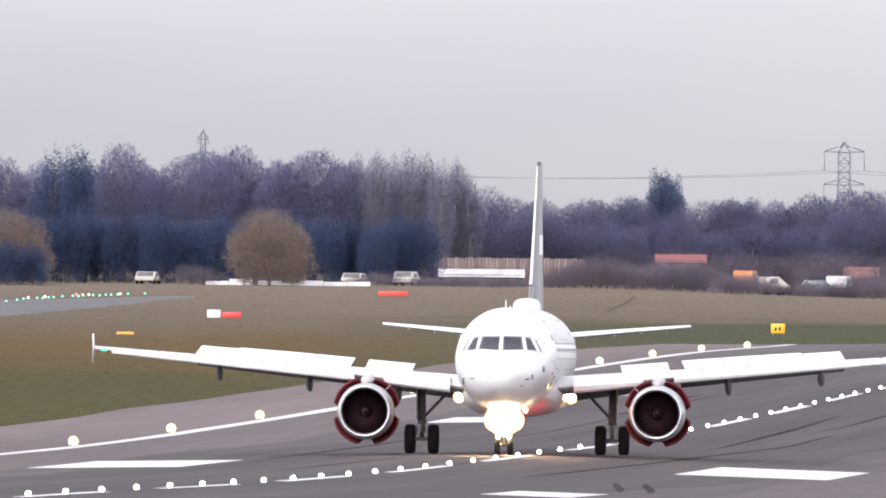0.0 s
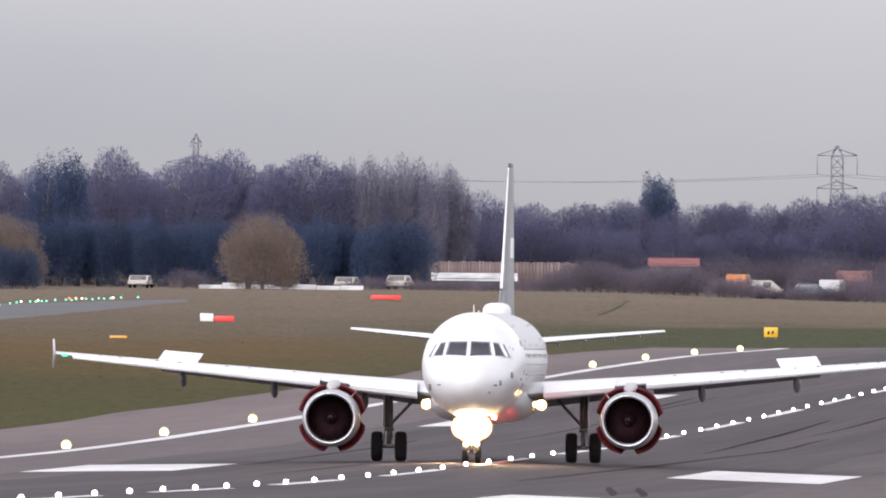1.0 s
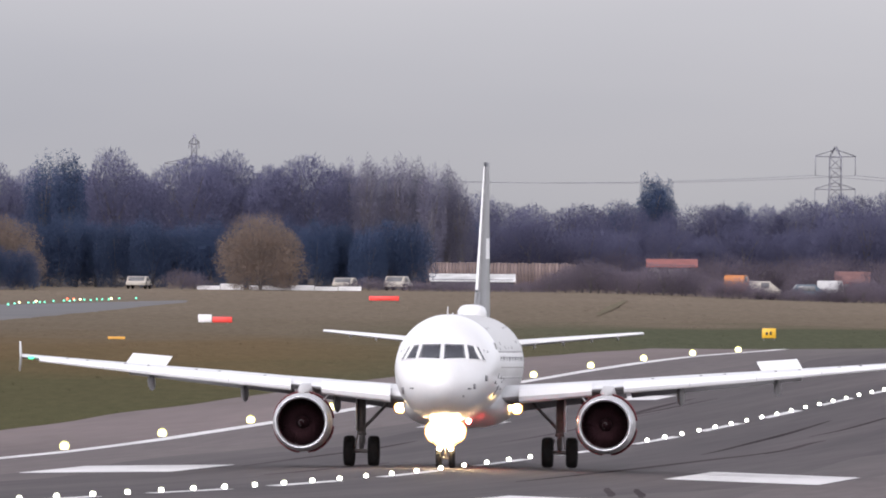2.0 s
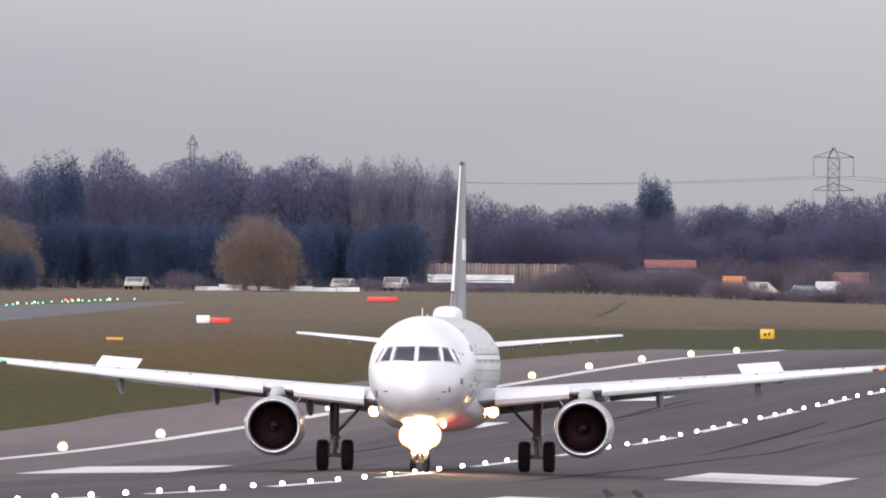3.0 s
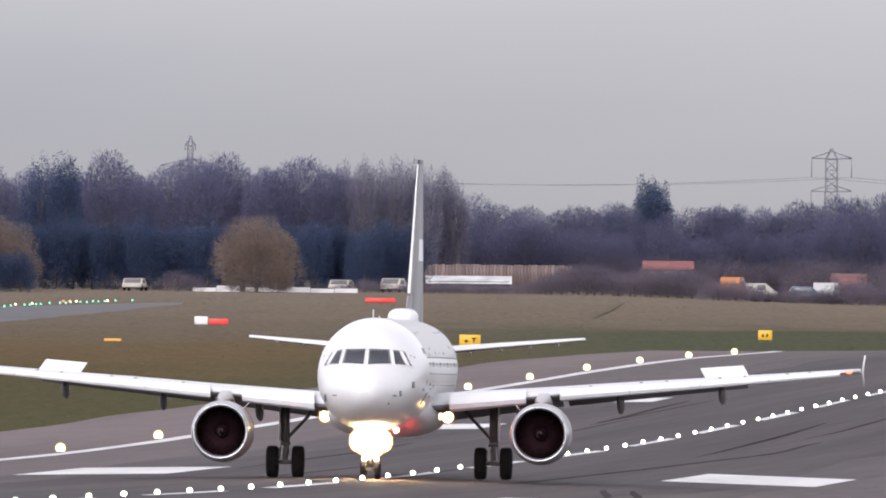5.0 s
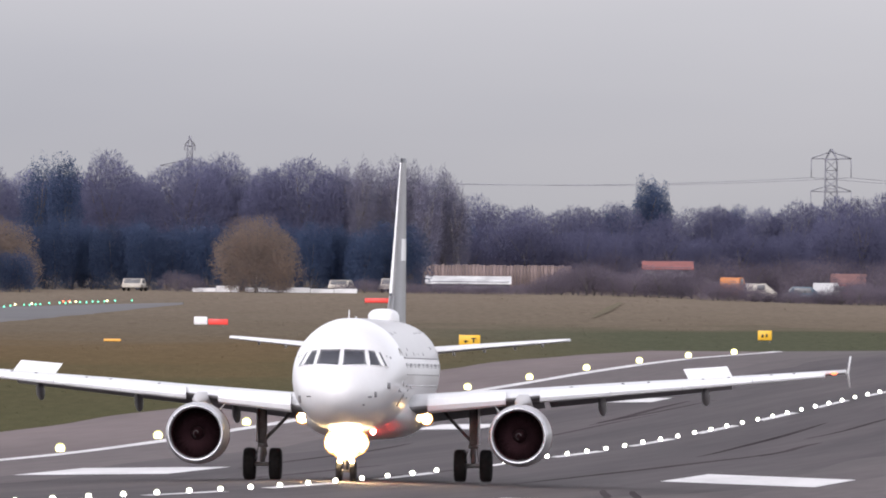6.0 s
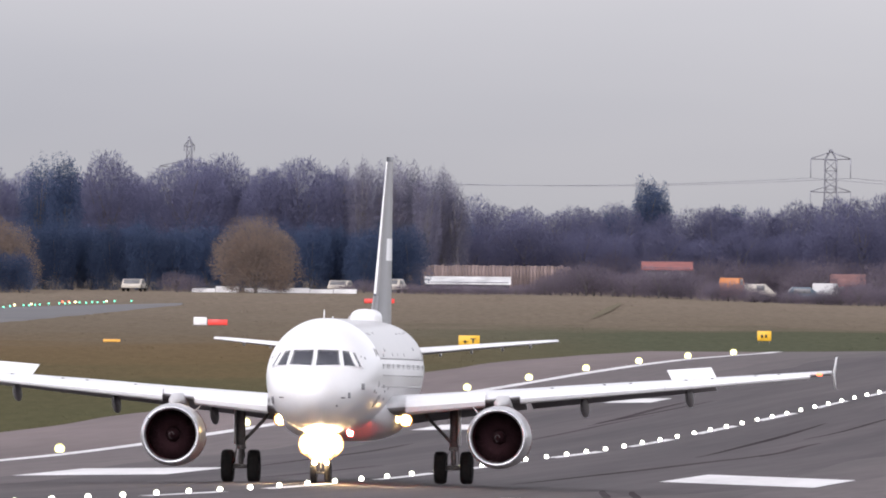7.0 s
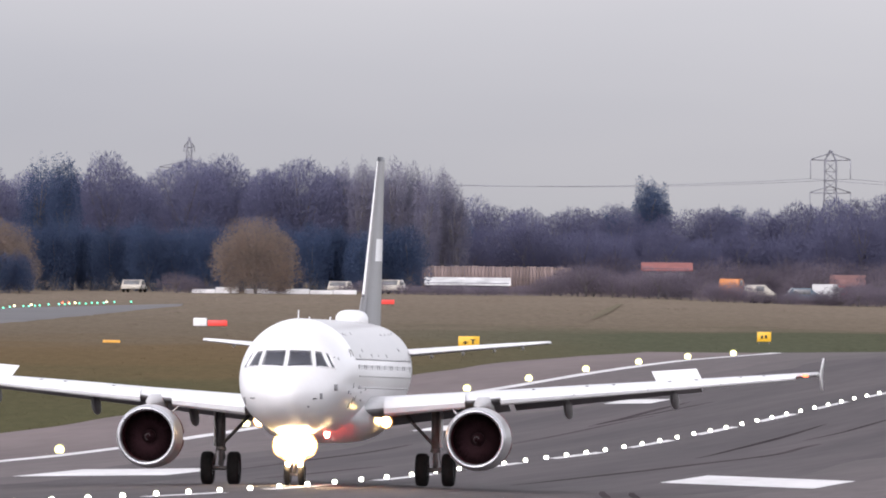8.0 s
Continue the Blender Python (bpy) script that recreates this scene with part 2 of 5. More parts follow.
# ---- ground ----
TURN = radians(3.37)  # the runway's line against the view
ALONG = Vector((math.sin(TURN), math.cos(TURN), 0))
ACROSS = Vector((math.cos(TURN), -math.sin(TURN), 0))
ORIGIN = Vector((-10.02, 838.0, 0))
RUNWAY = Matrix(((ACROSS.x, ALONG.x, 0, ORIGIN.x), (ACROSS.y, ALONG.y, 0, ORIGIN.y), (0, 0, 1, 0), (0, 0, 0, 1)))
PROFILE = ((-900, 1.2), (0, 1.5), (500, 1.45), (700, 1.0), (838, 0.48), (870, 0.34), (900, 0.23), (940, 0.12), (988, 0.06), (1100, 0.08),
           (1150, 0.18), (1200, 0.37), (1250, 0.60), (1300, 0.86), (1350, 1.13), (1393, 1.34), (1422, 1.46), (1480, 1.76), (1539, 2.07),
           (1598, 2.30), (1657, 2.44), (1717, 2.48), (1800, 2.52), (2000, 3.05), (2400, 4.94), (2700, 6.0), (5200, 6.0))


def runway_place(x, y):
    r = Vector((x, y, 0)) - ORIGIN
    return r.dot(ACROSS), r.dot(ALONG)


def ground_z(x, y):
    t, s = runway_place(x, y)
    crown = -(0.029 if t > 0 else 0.0175) * min(abs(t), 24.0) * (1 - smooth(1730, 1900, y))
    low = -0.75 * smooth(6, 42, x) * smooth(1900, 2400, y) - 0.1 * smooth(1500, 2200, y) * smooth(-20, -40, x)
    return curve_at(y, PROFILE) + crown + low


def sheet(name, s0, s1, t0, t1, lift, material, ds=8.0, dt=4.0, label="", parent=None, wander=0.0):
    """A strip of surface laid on the ground, in the runway's own axes."""
    ns, nt = max(1, round((s1 - s0) / ds)), max(1, round((t1 - t0) / dt))
    bm = bmesh.new()
    g = []
    for i in range(ns + 1):
        s = s0 + (s1 - s0) * i / ns
        row = []
        for j in range(nt + 1):
            t = t0 + (t1 - t0) * j / nt
            if wander and j in (0, nt):
                t += wander * noise.noise((s * 0.018, j * 3.0, 0.3)) * 2
            w = RUNWAY @ Vector((t, s, 0))
            row.append(bm.verts.new((t, s, ground_z(w.x, w.y) + lift)))
        g.append(row)
    for i in range(ns):
        for j in range(nt):
            bm.faces.new((g[i][j], g[i][j + 1], g[i + 1][j + 1], g[i + 1][j]))
    ob = part(name, bm, material, parent)
    if parent is None:
        ob.matrix_world = RUNWAY
    return ob


def ground():
    """One sheet of grassland out to the horizon."""
    ys = [-900, -400, 0, 300, 500, 650, 750] + [800 + 12 * i for i in range(84)] + [1810 + 15 * i for i in range(50)] + [2600, 2800, 3200, 3800, 4500, 5200]
    xs = [-2600, -1200, -600, -300, -150, -90] + [-64 + 4 * i for i in range(40)] + [100, 160, 300, 600, 1200, 2600]
    bm = bmesh.new()
    g = []
    for y in ys:
        row = []
        for x in xs:
            off = abs(runway_place(x, y)[0]) - 34
            rough = 0.06 * noise.noise((x * 0.12, y * 0.05, 0)) * smooth(0, 20, off if y < 1800 else 20)
            row.append(bm.verts.new((x, y, ground_z(x, y) + rough)))
        g.append(row)
    for a, b in zip(g, g[1:]):
        for i in range(len(xs) - 1):
            bm.faces.new((a[i], a[i + 1], b[i + 1], b[i]))
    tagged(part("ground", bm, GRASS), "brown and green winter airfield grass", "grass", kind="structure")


ground()
END = 928.0
tagged(sheet("runway", -330, END, -31.5, 31.5, 0.05, SHOULDER, wander=0.5), "grey asphalt runway with paler shoulders", "runway", kind="structure")
runway = bpy.data.objects["runway"]
sheet("runway_surface", -330, END - 1, -22.8, 22.8, 0.056, ASPHALT, parent=runway)
sheet("rubber_band", -330, END - 12, -15.0, 15.0, 0.061, RUBBER_EDGE, dt=3.75, parent=runway, wander=0.7)
sheet("rubber_band", -330, END - 24, -12.0, 12.0, 0.066, RUBBERED, parent=runway, wander=0.8)


def marking(s0, s1, t0, t1):
    sheet("painted_marking", s0, s1, t0, t1, 0.075, MARKING, ds=3.0, dt=1.5, parent=runway, wander=0.06)


for side in (-1, 1):
    a, b = sorted((side * 22.55, side * 21.65))
    marking(-300, END - 4, a, b)
    for s0, s1, i, o in ((153, 189, 9.2, 15.0), (31, 55, 9.0, 12.0), (378, 402, 10.6, 13.6), (502, 524, 9.0, 11.4), (-110, -88, 9.0, 12.0)):
        a, b = sorted((side * i, side * o))
        marking(s0, s1, a, b)
for k in range(-5, 15):
    marking(-1 + 59 * k, 35 + 59 * k, 0.55, 0.95)


def taxiway():
    """The far taxiway that runs off beside the wood."""
    bm = bmesh.new()
    rows = []
    for i in range(31):
        x = -52 + i
        lo = 2028 + (x + 33.8) * 18.5
        hi = max(lo + 3, 2198 + (x + 35) * 4)
        rows.append([bm.verts.new((x, y, ground_z(x, y) + up)) for y, up in ((lo - 14, -0.08), (lo, 0.08), (lo + (hi - lo) * 0.33, 0.09), (lo + (hi - lo) * 0.66, 0.09), (hi, 0.09), (hi + 6, -0.1))])
    for a, b in zip(rows, rows[1:]):
        for j in range(5):
            bm.faces.new((a[j], b[j], b[j + 1], a[j + 1]))
    tagged(part("taxiway", bm, TAXI_ASPHALT), "pale grey taxiway in the grass", "taxiway", kind="structure")


taxiway()


# ---- airfield lamps ----
def ground_lamp(name, label, group, lens_r, height, glow, halo, base=DARK_METAL):
    ob = thing(name, label, "airfield lamp", group)
    bm = bmesh.new()
    turned(bm, [(-0.02, lens_r * 0.9), (0.02, lens_r * 0.85), (max(height, 0.03), lens_r * 0.6)], 12, "z", cap=True)
    part("housing", bm, base, ob)
    bm = bmesh.new()
    turned(bm, [(height, lens_r * 0.55), (height + lens_r * 0.35, lens_r * 0.9), (height + lens_r * 0.8, lens_r), (height + lens_r * 1.25, lens_r * 0.9),
                (height + lens_r * 1.6, lens_r * 0.55), (height + lens_r * 1.75, lens_r * 0.1)], 12, "z", cap=True)
    part("lens", bm, glow, ob, "glowing lens")
    # the lamp's halo, built as a wider glowing ring behind the lens
    bm = bmesh.new()
    mid = height + lens_r * 0.8
    turned(bm, [(mid - lens_r * 1.18, lens_r * 0.35), (mid - lens_r * 0.85, lens_r * 0.86), (mid, lens_r * 1.2), (mid + lens_r * 0.85, lens_r * 0.86), (mid + lens_r * 1.2, lens_r * 0.3)], 12, "z", (0, lens_r * 0.4, 0))
    part("halo", bm, halo, ob, "dim ring imitating the lamp's halo")
    return ob


def place_lamps():
    proto = ground_lamp("centreline_lamp", "white glowing runway centreline lamp in the asphalt", "centreline lamps", 0.088, 0.02, LAMP_WHITE, HALO_PALE)
    first = True
    for k in range(-4, 40):
        s = 4.2 + 15.0 * k / math.cos(TURN)
        w = RUNWAY @ Vector((0.75, s, 0))
        m = Matrix.Translation((w.x, w.y, ground_z(w.x, w.y) + 0.06))
        if first:
            proto.matrix_world, first = m, False
        else:
            copy_thing(proto, m)
    proto = ground_lamp("edge_lamp", "pale yellow runway edge lamp on a short stem", "edge lamps", 0.20, 0.0, LAMP_YELLOW, HALO_YELLOW)
    first = True
    for side in (-1, 1):
        for k in range(-2, 11):
            w = RUNWAY @ Vector((23.0 * side, 286 + 59.6 * k, 0))
            m = Matrix.Translation((w.x, w.y, ground_z(w.x, w.y) + 0.05))
            if first:
                proto.matrix_world, first = m, False
            else:
                copy_thing(proto, m)
    proto = ground_lamp("taxiway_lamp", "small green taxiway lamp in the grass edge", "taxiway lamps", 0.072, 0.10, TAXI_GREEN, TAXI_GREEN)
    first = True
    rnd = random.Random(4)
    for k in range(18):
        q = k / 19 if k < 17 else 1.0
        x = -36.4 + 10.0 * q + rnd.uniform(-0.25, 0.25)
        y = 2160 + 92 * q ** 0.6 + rnd.uniform(-5, 5)
        m = Matrix.Translation((x, y, ground_z(x, y) + 0.08))
        if first:
            proto.matrix_world, first = m, False
        else:
            copy_thing(proto, m)
    for x, y, glow, word in ((-32.0, 2236, LAMP_RED, "red"), (-31.5, 2238, LAMP_RED, "red"), (-30.9, 2234, LAMP_YELLOW, "white"), (-35.4, 2196, LAMP_YELLOW, "white"), (-34.2, 2208, LAMP_YELLOW, "white"), (-28.4, 2244, LAMP_YELLOW, "white")):
        ob = ground_lamp("taxiway_lamp", "small " + word + " airfield lamp beside the taxiway", "taxiway lamps", 0.075, 0.10, glow, glow)
        ob.matrix_world = Matrix.Translation((x, y, ground_z(x, y) + 0.08))


place_lamps()


# ---- the airliner ----
# its own axes: x to its port side, y aft, z up; origin on the ground between the main wheels
NOSE = -17.71
BODY = ((0.0, 0.02, 3.20, 3.12), (0.12, 0.36, 3.50, 2.84), (0.4, 0.66, 3.77, 2.56), (0.9, 1.00, 4.01, 2.29), (1.5, 1.29, 4.20, 2.09),
        (2.0, 1.47, 4.45, 1.98), (2.6, 1.63, 4.88, 1.89), (3.2, 1.75, 5.20, 1.82), (4.0, 1.86, 5.49, 1.76), (5.0, 1.94, 5.69, 1.72),
        (6.4, 1.975, 5.80, 1.70), (24.0, 1.975, 5.82, 1.70), (27.0, 1.94, 5.81, 1.98), (30.0, 1.72, 5.76, 2.75), (33.0, 1.20, 5.58, 3.75),
        (36.0, 0.55, 5.30, 4.55), (37.57, 0.16, 5.10, 4.84))


def body_ring(s):
    return curve_at(s, BODY, 1), curve_at(s, BODY, 2), curve_at(s, BODY, 3)


def body_point(s, phi, out=0.0):
    """A point of the skin: phi from the top (0) round to port (90 degrees)."""
    w, top, bot = body_ring(s)
    c, h = (top + bot) / 2, (top - bot) / 2
    return Vector(((w + out) * math.sin(phi), NOSE + s, c + (h + out) * math.cos(phi)))


def body_s(x, z):
    """The station at which the nose's skin passes through x, z as seen from ahead."""
    lo, hi = 0.0, 8.0
    for _ in range(40):
        m = (lo + hi) / 2
        w, top, bot = body_ring(m)
        if (x / w) ** 2 + ((z - (top + bot) / 2) / ((top - bot) / 2)) ** 2 > 1:
            lo = m
        else:
            hi = m
    return hi


def skin_panel(corners, out, n=6, thick=0.03):
    """A pane that follows the nose: four corners (x, z) as seen from ahead, clockwise from the top inner one."""
    bm = bmesh.new()
    g = {}
    for k, o in enumerate((out, out - thick)):
        for i in range(n + 1):
            for j in range(n + 1):
                a, b = i / n, j / n
                x = (1 - b) * ((1 - a) * corners[0][0] + a * corners[1][0]) + b * ((1 - a) * corners[3][0] + a * corners[2][0])
                z = (1 - b) * ((1 - a) * corners[0][1] + a * corners[1][1]) + b * ((1 - a) * corners[3][1] + a * corners[2][1])
                s = body_s(x, z)
                w, top, bot = body_ring(s)
                nrm = Vector((x / w ** 2, -0.45, (z - (top + bot) / 2) / ((top - bot) / 2) ** 2)).normalized()
                g[k, i, j] = bm.verts.new(Vector((x, NOSE + s, z)) + nrm * o)
    for i in range(n):
        for j in range(n):
            bm.faces.new((g[0, i, j], g[0, i + 1, j], g[0, i + 1, j + 1], g[0, i, j + 1]))
            bm.faces.new((g[1, i, j], g[1, i, j + 1], g[1, i + 1, j + 1], g[1, i + 1, j]))
    for i in range(n):
        for a, b, c, d in (((i, 0), (i + 1, 0), 0, 0), ((i + 1, n), (i, n), 0, 0), ((0, i + 1), (0, i), 0, 0), ((n, i), (n, i + 1), 0, 0)):
            bm.faces.new((g[(0, *a)], g[(1, *a)], g[(1, *b)], g[(0, *b)]))
    return bm


def airfoil(chord, thick, n=10):
    """Closed section as (aft, up) from the leading edge."""
    pts = []
    for i in range(2 * n):
        k = i if i <= n else 2 * n - i
        q = (1 - math.cos(math.pi * k / n)) / 2
        y = 5 * thick * (0.2969 * math.sqrt(q) - 0.126 * q - 0.3516 * q * q + 0.2843 * q ** 3 - 0.1015 * q ** 4)
        pts.append((chord * q, chord * (y * 1.1 if i <= n else -y * 0.9) + chord * 0.02 * math.sin(math.pi * q)))
    return pts


# wing plan: x, leading edge station, chord, height of the leading edge, thickness
WING = ((1.6, 11.75, 6.75, 2.66, 0.116), (2.2, 12.06, 6.45, 2.71, 0.115), (6.4, 14.24, 4.30, 3.07, 0.114), (11.0, 16.63, 3.05, 3.47, 0.112), (17.0, 19.72, 1.60, 4.02, 0.108))


def wing_lift(c):
    """How far the section sits above its leading edge's height: less towards the broad root."""
    return 0.02 * c - 0.05 * max(0.0, c - 3.6)


def wing_at(x):
    x = abs(x)
    for a, b in zip(WING, WING[1:]):
        if x <= b[0] or b is WING[-1]:
            t = (x - a[0]) / (b[0] - a[0])
            return [p + (q - p) * t for p, q in zip(a, b)][1:]


def wing_section(x, cut=1.0):
    s, c, z, th = wing_at(x)
    out = []
    for a, u in airfoil(c, th):
        a = min(a, c * cut)
        out.append(Vector((x, NOSE + s + a, z + u - a * 0.035 + wing_lift(c))))
    return out


def wing_top(x, q):
    """Height and station of the wing's upper skin at the part q of the chord."""
    s, c, z, th = wing_at(x)
    y = 5 * th * (0.2969 * math.sqrt(q) - 0.126 * q - 0.3516 * q * q + 0.2843 * q ** 3 - 0.1015 * q ** 4)
    return Vector((x, NOSE + s + q * c, z + c * (y * 1.1 + 0.02 * math.sin(math.pi * q)) - q * c * 0.035 + wing_lift(c)))


def build_wheel(name, parent, x, y, z, r, width):
    """Tyre and rim about the x axis."""
    bm = bmesh.new()
    h = width / 2
    turned(bm, [(-h * 0.75, r * 0.55), (-h * 0.95, r * 0.68), (-h, r * 0.84), (-h * 0.8, r * 0.96), (-h * 0.35, r), (h * 0.35, r), (h * 0.8, r * 0.96), (h, r * 0.84),
                (h * 0.95, r * 0.68), (h * 0.75, r * 0.55)], 32, "x")
    n0 = len(bm.faces)
    turned(bm, [(-h * 0.3, 0.02), (-h * 0.42, r * 0.2), (-h * 0.5, r * 0.45), (-h * 0.76, r * 0.56), (h * 0.76, r * 0.56), (h * 0.5, r * 0.45), (h * 0.42, r * 0.2), (h * 0.3, 0.02)], 20, "x")
    bm.faces.ensure_lookup_table()
    for f in bm.faces[n0:]:
        f.material_index = 1
    ob = part(name, bm, [RUBBER, RIM], parent, "black tyre on a grey rim")
    ob.location = (x, y, z)
    return ob


def build_airliner():
    plane = thing("airliner", "white twin-engined airliner with red engines rolling on the runway", "airplane")
    moving = {"wheels": [], "spoilers": [], "ailerons": [], "doors": []}
    # fuselage
    bm = bmesh.new()
    stations = [0.0, 0.06, 0.12, 0.25, 0.4, 0.6, 0.9, 1.2, 1.5, 1.75, 2.0, 2.3, 2.6, 2.9, 3.2, 3.6, 4.0, 4.5, 5.0, 5.7, 6.4, 7.2]
    stations += [8 + 0.9 * i for i in range(18)] + [24, 25, 26, 27, 28.5, 30, 31.5, 33, 34.5, 36, 37, 37.57]
    sides = 72
    faces = loft(bm, [[body_point(s, 2 * math.pi * (k + 0.5) / sides) for k in range(sides)] for s in stations])
    for f in bm.faces:
        c = f.calc_center_median()
        s = c.y - NOSE
        if s > 7.6 and c.z > 4.42 and s < 33:
            f.material_index = 1
    fuselage = part("fuselage", bm, [WHITE_PAINT, SILVER_PAINT], plane, "glossy white fuselage with a silver-grey roof")
    # trim line between the roof colour and the white window band; the two lower lines are painted reflections
    for side in (-1, 1):
        for line, tone in ((4.385, UNDER_GREY), (3.80, SILVER_PAINT), (3.40, SILVER_PAINT)):
            bm = bmesh.new()
            rows = []
            for i in range(60):
                s = 7.6 + 24.0 * i / 59
                w, top, bot = body_ring(s)
                row = []
                for z in (line, line + 0.04):
                    q = max(-1, min(1, (z - (top + bot) / 2) / ((top - bot) / 2)))
                    row.append(body_point(s, side * math.acos(q), 0.012))
                rows.append([row[0], row[1], row[1] - Vector((side * 0.03, 0, 0)), row[0] - Vector((side * 0.03, 0, 0))])
            loft(bm, rows)
            part("trim_and_reflection_line", bm, tone, fuselage)
        # cabin windows
        me = None
        for i in range(36):
            s = 7.9 + 0.53 * i * 1.28
            if s > 30.5:
                break
            w, top, bot = body_ring(s)
            phi = math.acos((4.08 - (top + bot) / 2) / ((top - bot) / 2))
            p = body_point(s, side * phi, -0.008)
            if me is None:
                bm = bmesh.new()
                ring = lambda x, k: [Vector((x, 0.10 * k * math.cos(a) * (1 if abs(math.cos(a)) < 0.8 else 0.95), 0.14 * k * math.sin(a))) for a in [2 * math.pi * j / 12 for j in range(12)]]
                loft(bm, [ring(-0.02, 1), ring(0.012, 1), ring(0.012, 0.8)])
                first = part("cabin_window", bm, CABIN_GLASS, fuselage)
                me = first.data
                first.location = p
            else:
                if i == 1:
                    blind = me.copy()
                    blind.materials[0] = WINDOW_BLIND
                w2 = new("cabin_window", me if i % 7 in (0, 3, 4) else blind)
                w2.parent, w2.location = fuselage, p
        # cabin doors as raised frames
        for s in (6.45, 28.6):
            bm = bmesh.new()
            pts = []
            for a, z in ((-0.42, 2.85), (-0.42, 4.55), (-0.3, 4.72), (0.3, 4.72), (0.42, 4.55), (0.42, 2.85), (0.3, 2.72), (-0.3, 2.72), (-0.42, 2.85)):
                w, top, bot = body_ring(s + a)
                phi = math.acos((z - (top + bot) / 2) / ((top - bot) / 2))
                pts.append(body_point(s + a, side * phi, 0.006))
            tube(bm, pts, 0.03, 5)
            part("door_frame", bm, SILVER_PAINT, fuselage)
    # windscreen and side panes with pale frames round them
    panes = (((0.05, 4.69), (0.79, 4.67), (0.91, 4.13), (0.06, 4.10)), ((0.88, 4.66), (1.12, 4.62), (1.41, 4.08), (1.00, 4.11)), ((1.20, 4.61), (1.32, 4.57), (1.60, 4.04), (1.49, 4.06)))
    for side in (-1, 1):
        for p in panes:
            pane = part("cockpit_window", skin_panel([(side * x, z) for x, z in p], 0.012), COCKPIT_GLASS, fuselage, "dark cockpit window")
            loop = [p[0], p[1], p[2], p[3], p[0]]
            pts = []
            for (xa, za), (xb, zb) in zip(loop, loop[1:]):
                for k in range(4):
                    x, z = side * (xa + (xb - xa) * k / 4), za + (zb - za) * k / 4
                    pts.append((x, NOSE + body_s(x, z) - 0.012, z + 0.004))
            pts.append(pts[0])
            bm = bmesh.new()
            tube(bm, pts, 0.026, 5)
            part("window_frame", bm, WHITE_PAINT, pane)
    # nose probes, panels and hatch marks
    for x, z in ((1.02, 3.0), (-1.02, 3.0)):
        s = body_s(x, z)
        bm = bmesh.new()
        tube(bm, [(x * 0.98, NOSE + s, z), (x * 1.1, NOSE + s - 0.02, z), (x * 1.12, NOSE + s - 0.16, z)], 0.022, 6)
        part("probe", bm, DARK_METAL, fuselage)
    for x, z, a, b in ((1.25, 3.09, 0.035, 0.10), (1.64, 3.40, 0.04, 0.11), (-1.5, 2.9, 0.06, 0.13), (0.86, 2.72, 0.03, 0.03)):
        q = ((x - a, z + b), (x + a, z + b), (x + a, z - b), (x - a, z - b))
        part("access_panel", skin_panel(q, 0.008, 3), UNDER_GREY, fuselage)
    # small vents and marks along the roof and flank
    for s, deg, a, b in ((10.9, 62, 0.34, 0.12), (9.3, 68, 0.30, 0.12), (13.7, 67, 0.34, 0.12), (19.2, 67, 0.4, 0.12), (24.8, 60, 0.6, 0.14), (8.2, 42, 0.30, 0.10), (8.9, 43, 0.2, 0.10), (11.2, 41, 0.3, 0.10),
                         (22.4, 41, 0.5, 0.09), (24.2, 40, 0.4, 0.09), (25.8, 40, 0.5, 0.09), (27.3, 39, 0.5, 0.09), (16.2, 67, 0.3, 0.07), (7.7, 99, 1.3, 0.10), (6.6, 112, 0.5, 0.26), (7.3, 110, 0.3, 0.2),
                         (4.7, 103, 0.35, 0.12), (5.3, 105, 0.2, 0.07), (3.6, 63, 0.14, 0.10), (3.3, 58, 0.1, 0.07), (8.8, 104, 0.5, 0.07), (9.4, 112, 0.6, 0.08), (5.8, 97, 0.12, 0.20), (10.2, 101, 0.3, 0.08)):
        for side in (-1, 1):
            bm = bmesh.new()
            f = radians(deg) * side
            df = b / 4.5
            loft(bm, [[body_point(s + q, f - df, o), body_point(s + q, f + df, o)] + [body_point(s + q, f + df, -0.02), body_point(s + q, f - df, -0.02)] for q, o in ((0, 0.006), (a * 0.6, 0.014))])
            part("vent", bm, UNDER_GREY, fuselage)
    # roof aerials and the satellite dome
    bm = bmesh.new()
    rings = []
    for i in range(13):
        q = i / 12
        r = math.sqrt(max(0.0, 1 - abs(2 * q - 1) ** 3.2))
        rings.append([Vector((0.56 * max(r, 0.05) * math.copysign(abs(math.cos(a)) ** 0.7, math.cos(a)), NOSE + 24.0 + 2.7 * q,
                              5.72 + 0.50 * max(r, 0.05) * math.copysign(abs(math.sin(a)) ** 0.6, math.sin(a)))) for a in [2 * math.pi * j / 20 for j in range(20)]])
    loft(bm, rings)
    part("satellite_dome", bm, WHITE_PAINT, plane, "white satellite aerial dome on the roof")
    for s, h, c in ((5.7, 0.36, 0.28), (9.6, 0.10, 0.3), (17.0, 0.14, 0.6)):
        bm = bmesh.new()
        top = body_ring(s)[1] - 0.03
        loft(bm, [[Vector((d * t, NOSE + s + a + sh, z)) for d, a in ((0, 0), (0.03, c * 0.4), (0, c), (-0.03, c * 0.4))] for z, t, sh in ((top, 1, 0), (top + h, 0.6, c * 0.35))])
        part("blade_aerial", bm, WHITE_PAINT, plane)
    # belly fairing
    bm = bmesh.new()
    rings = []
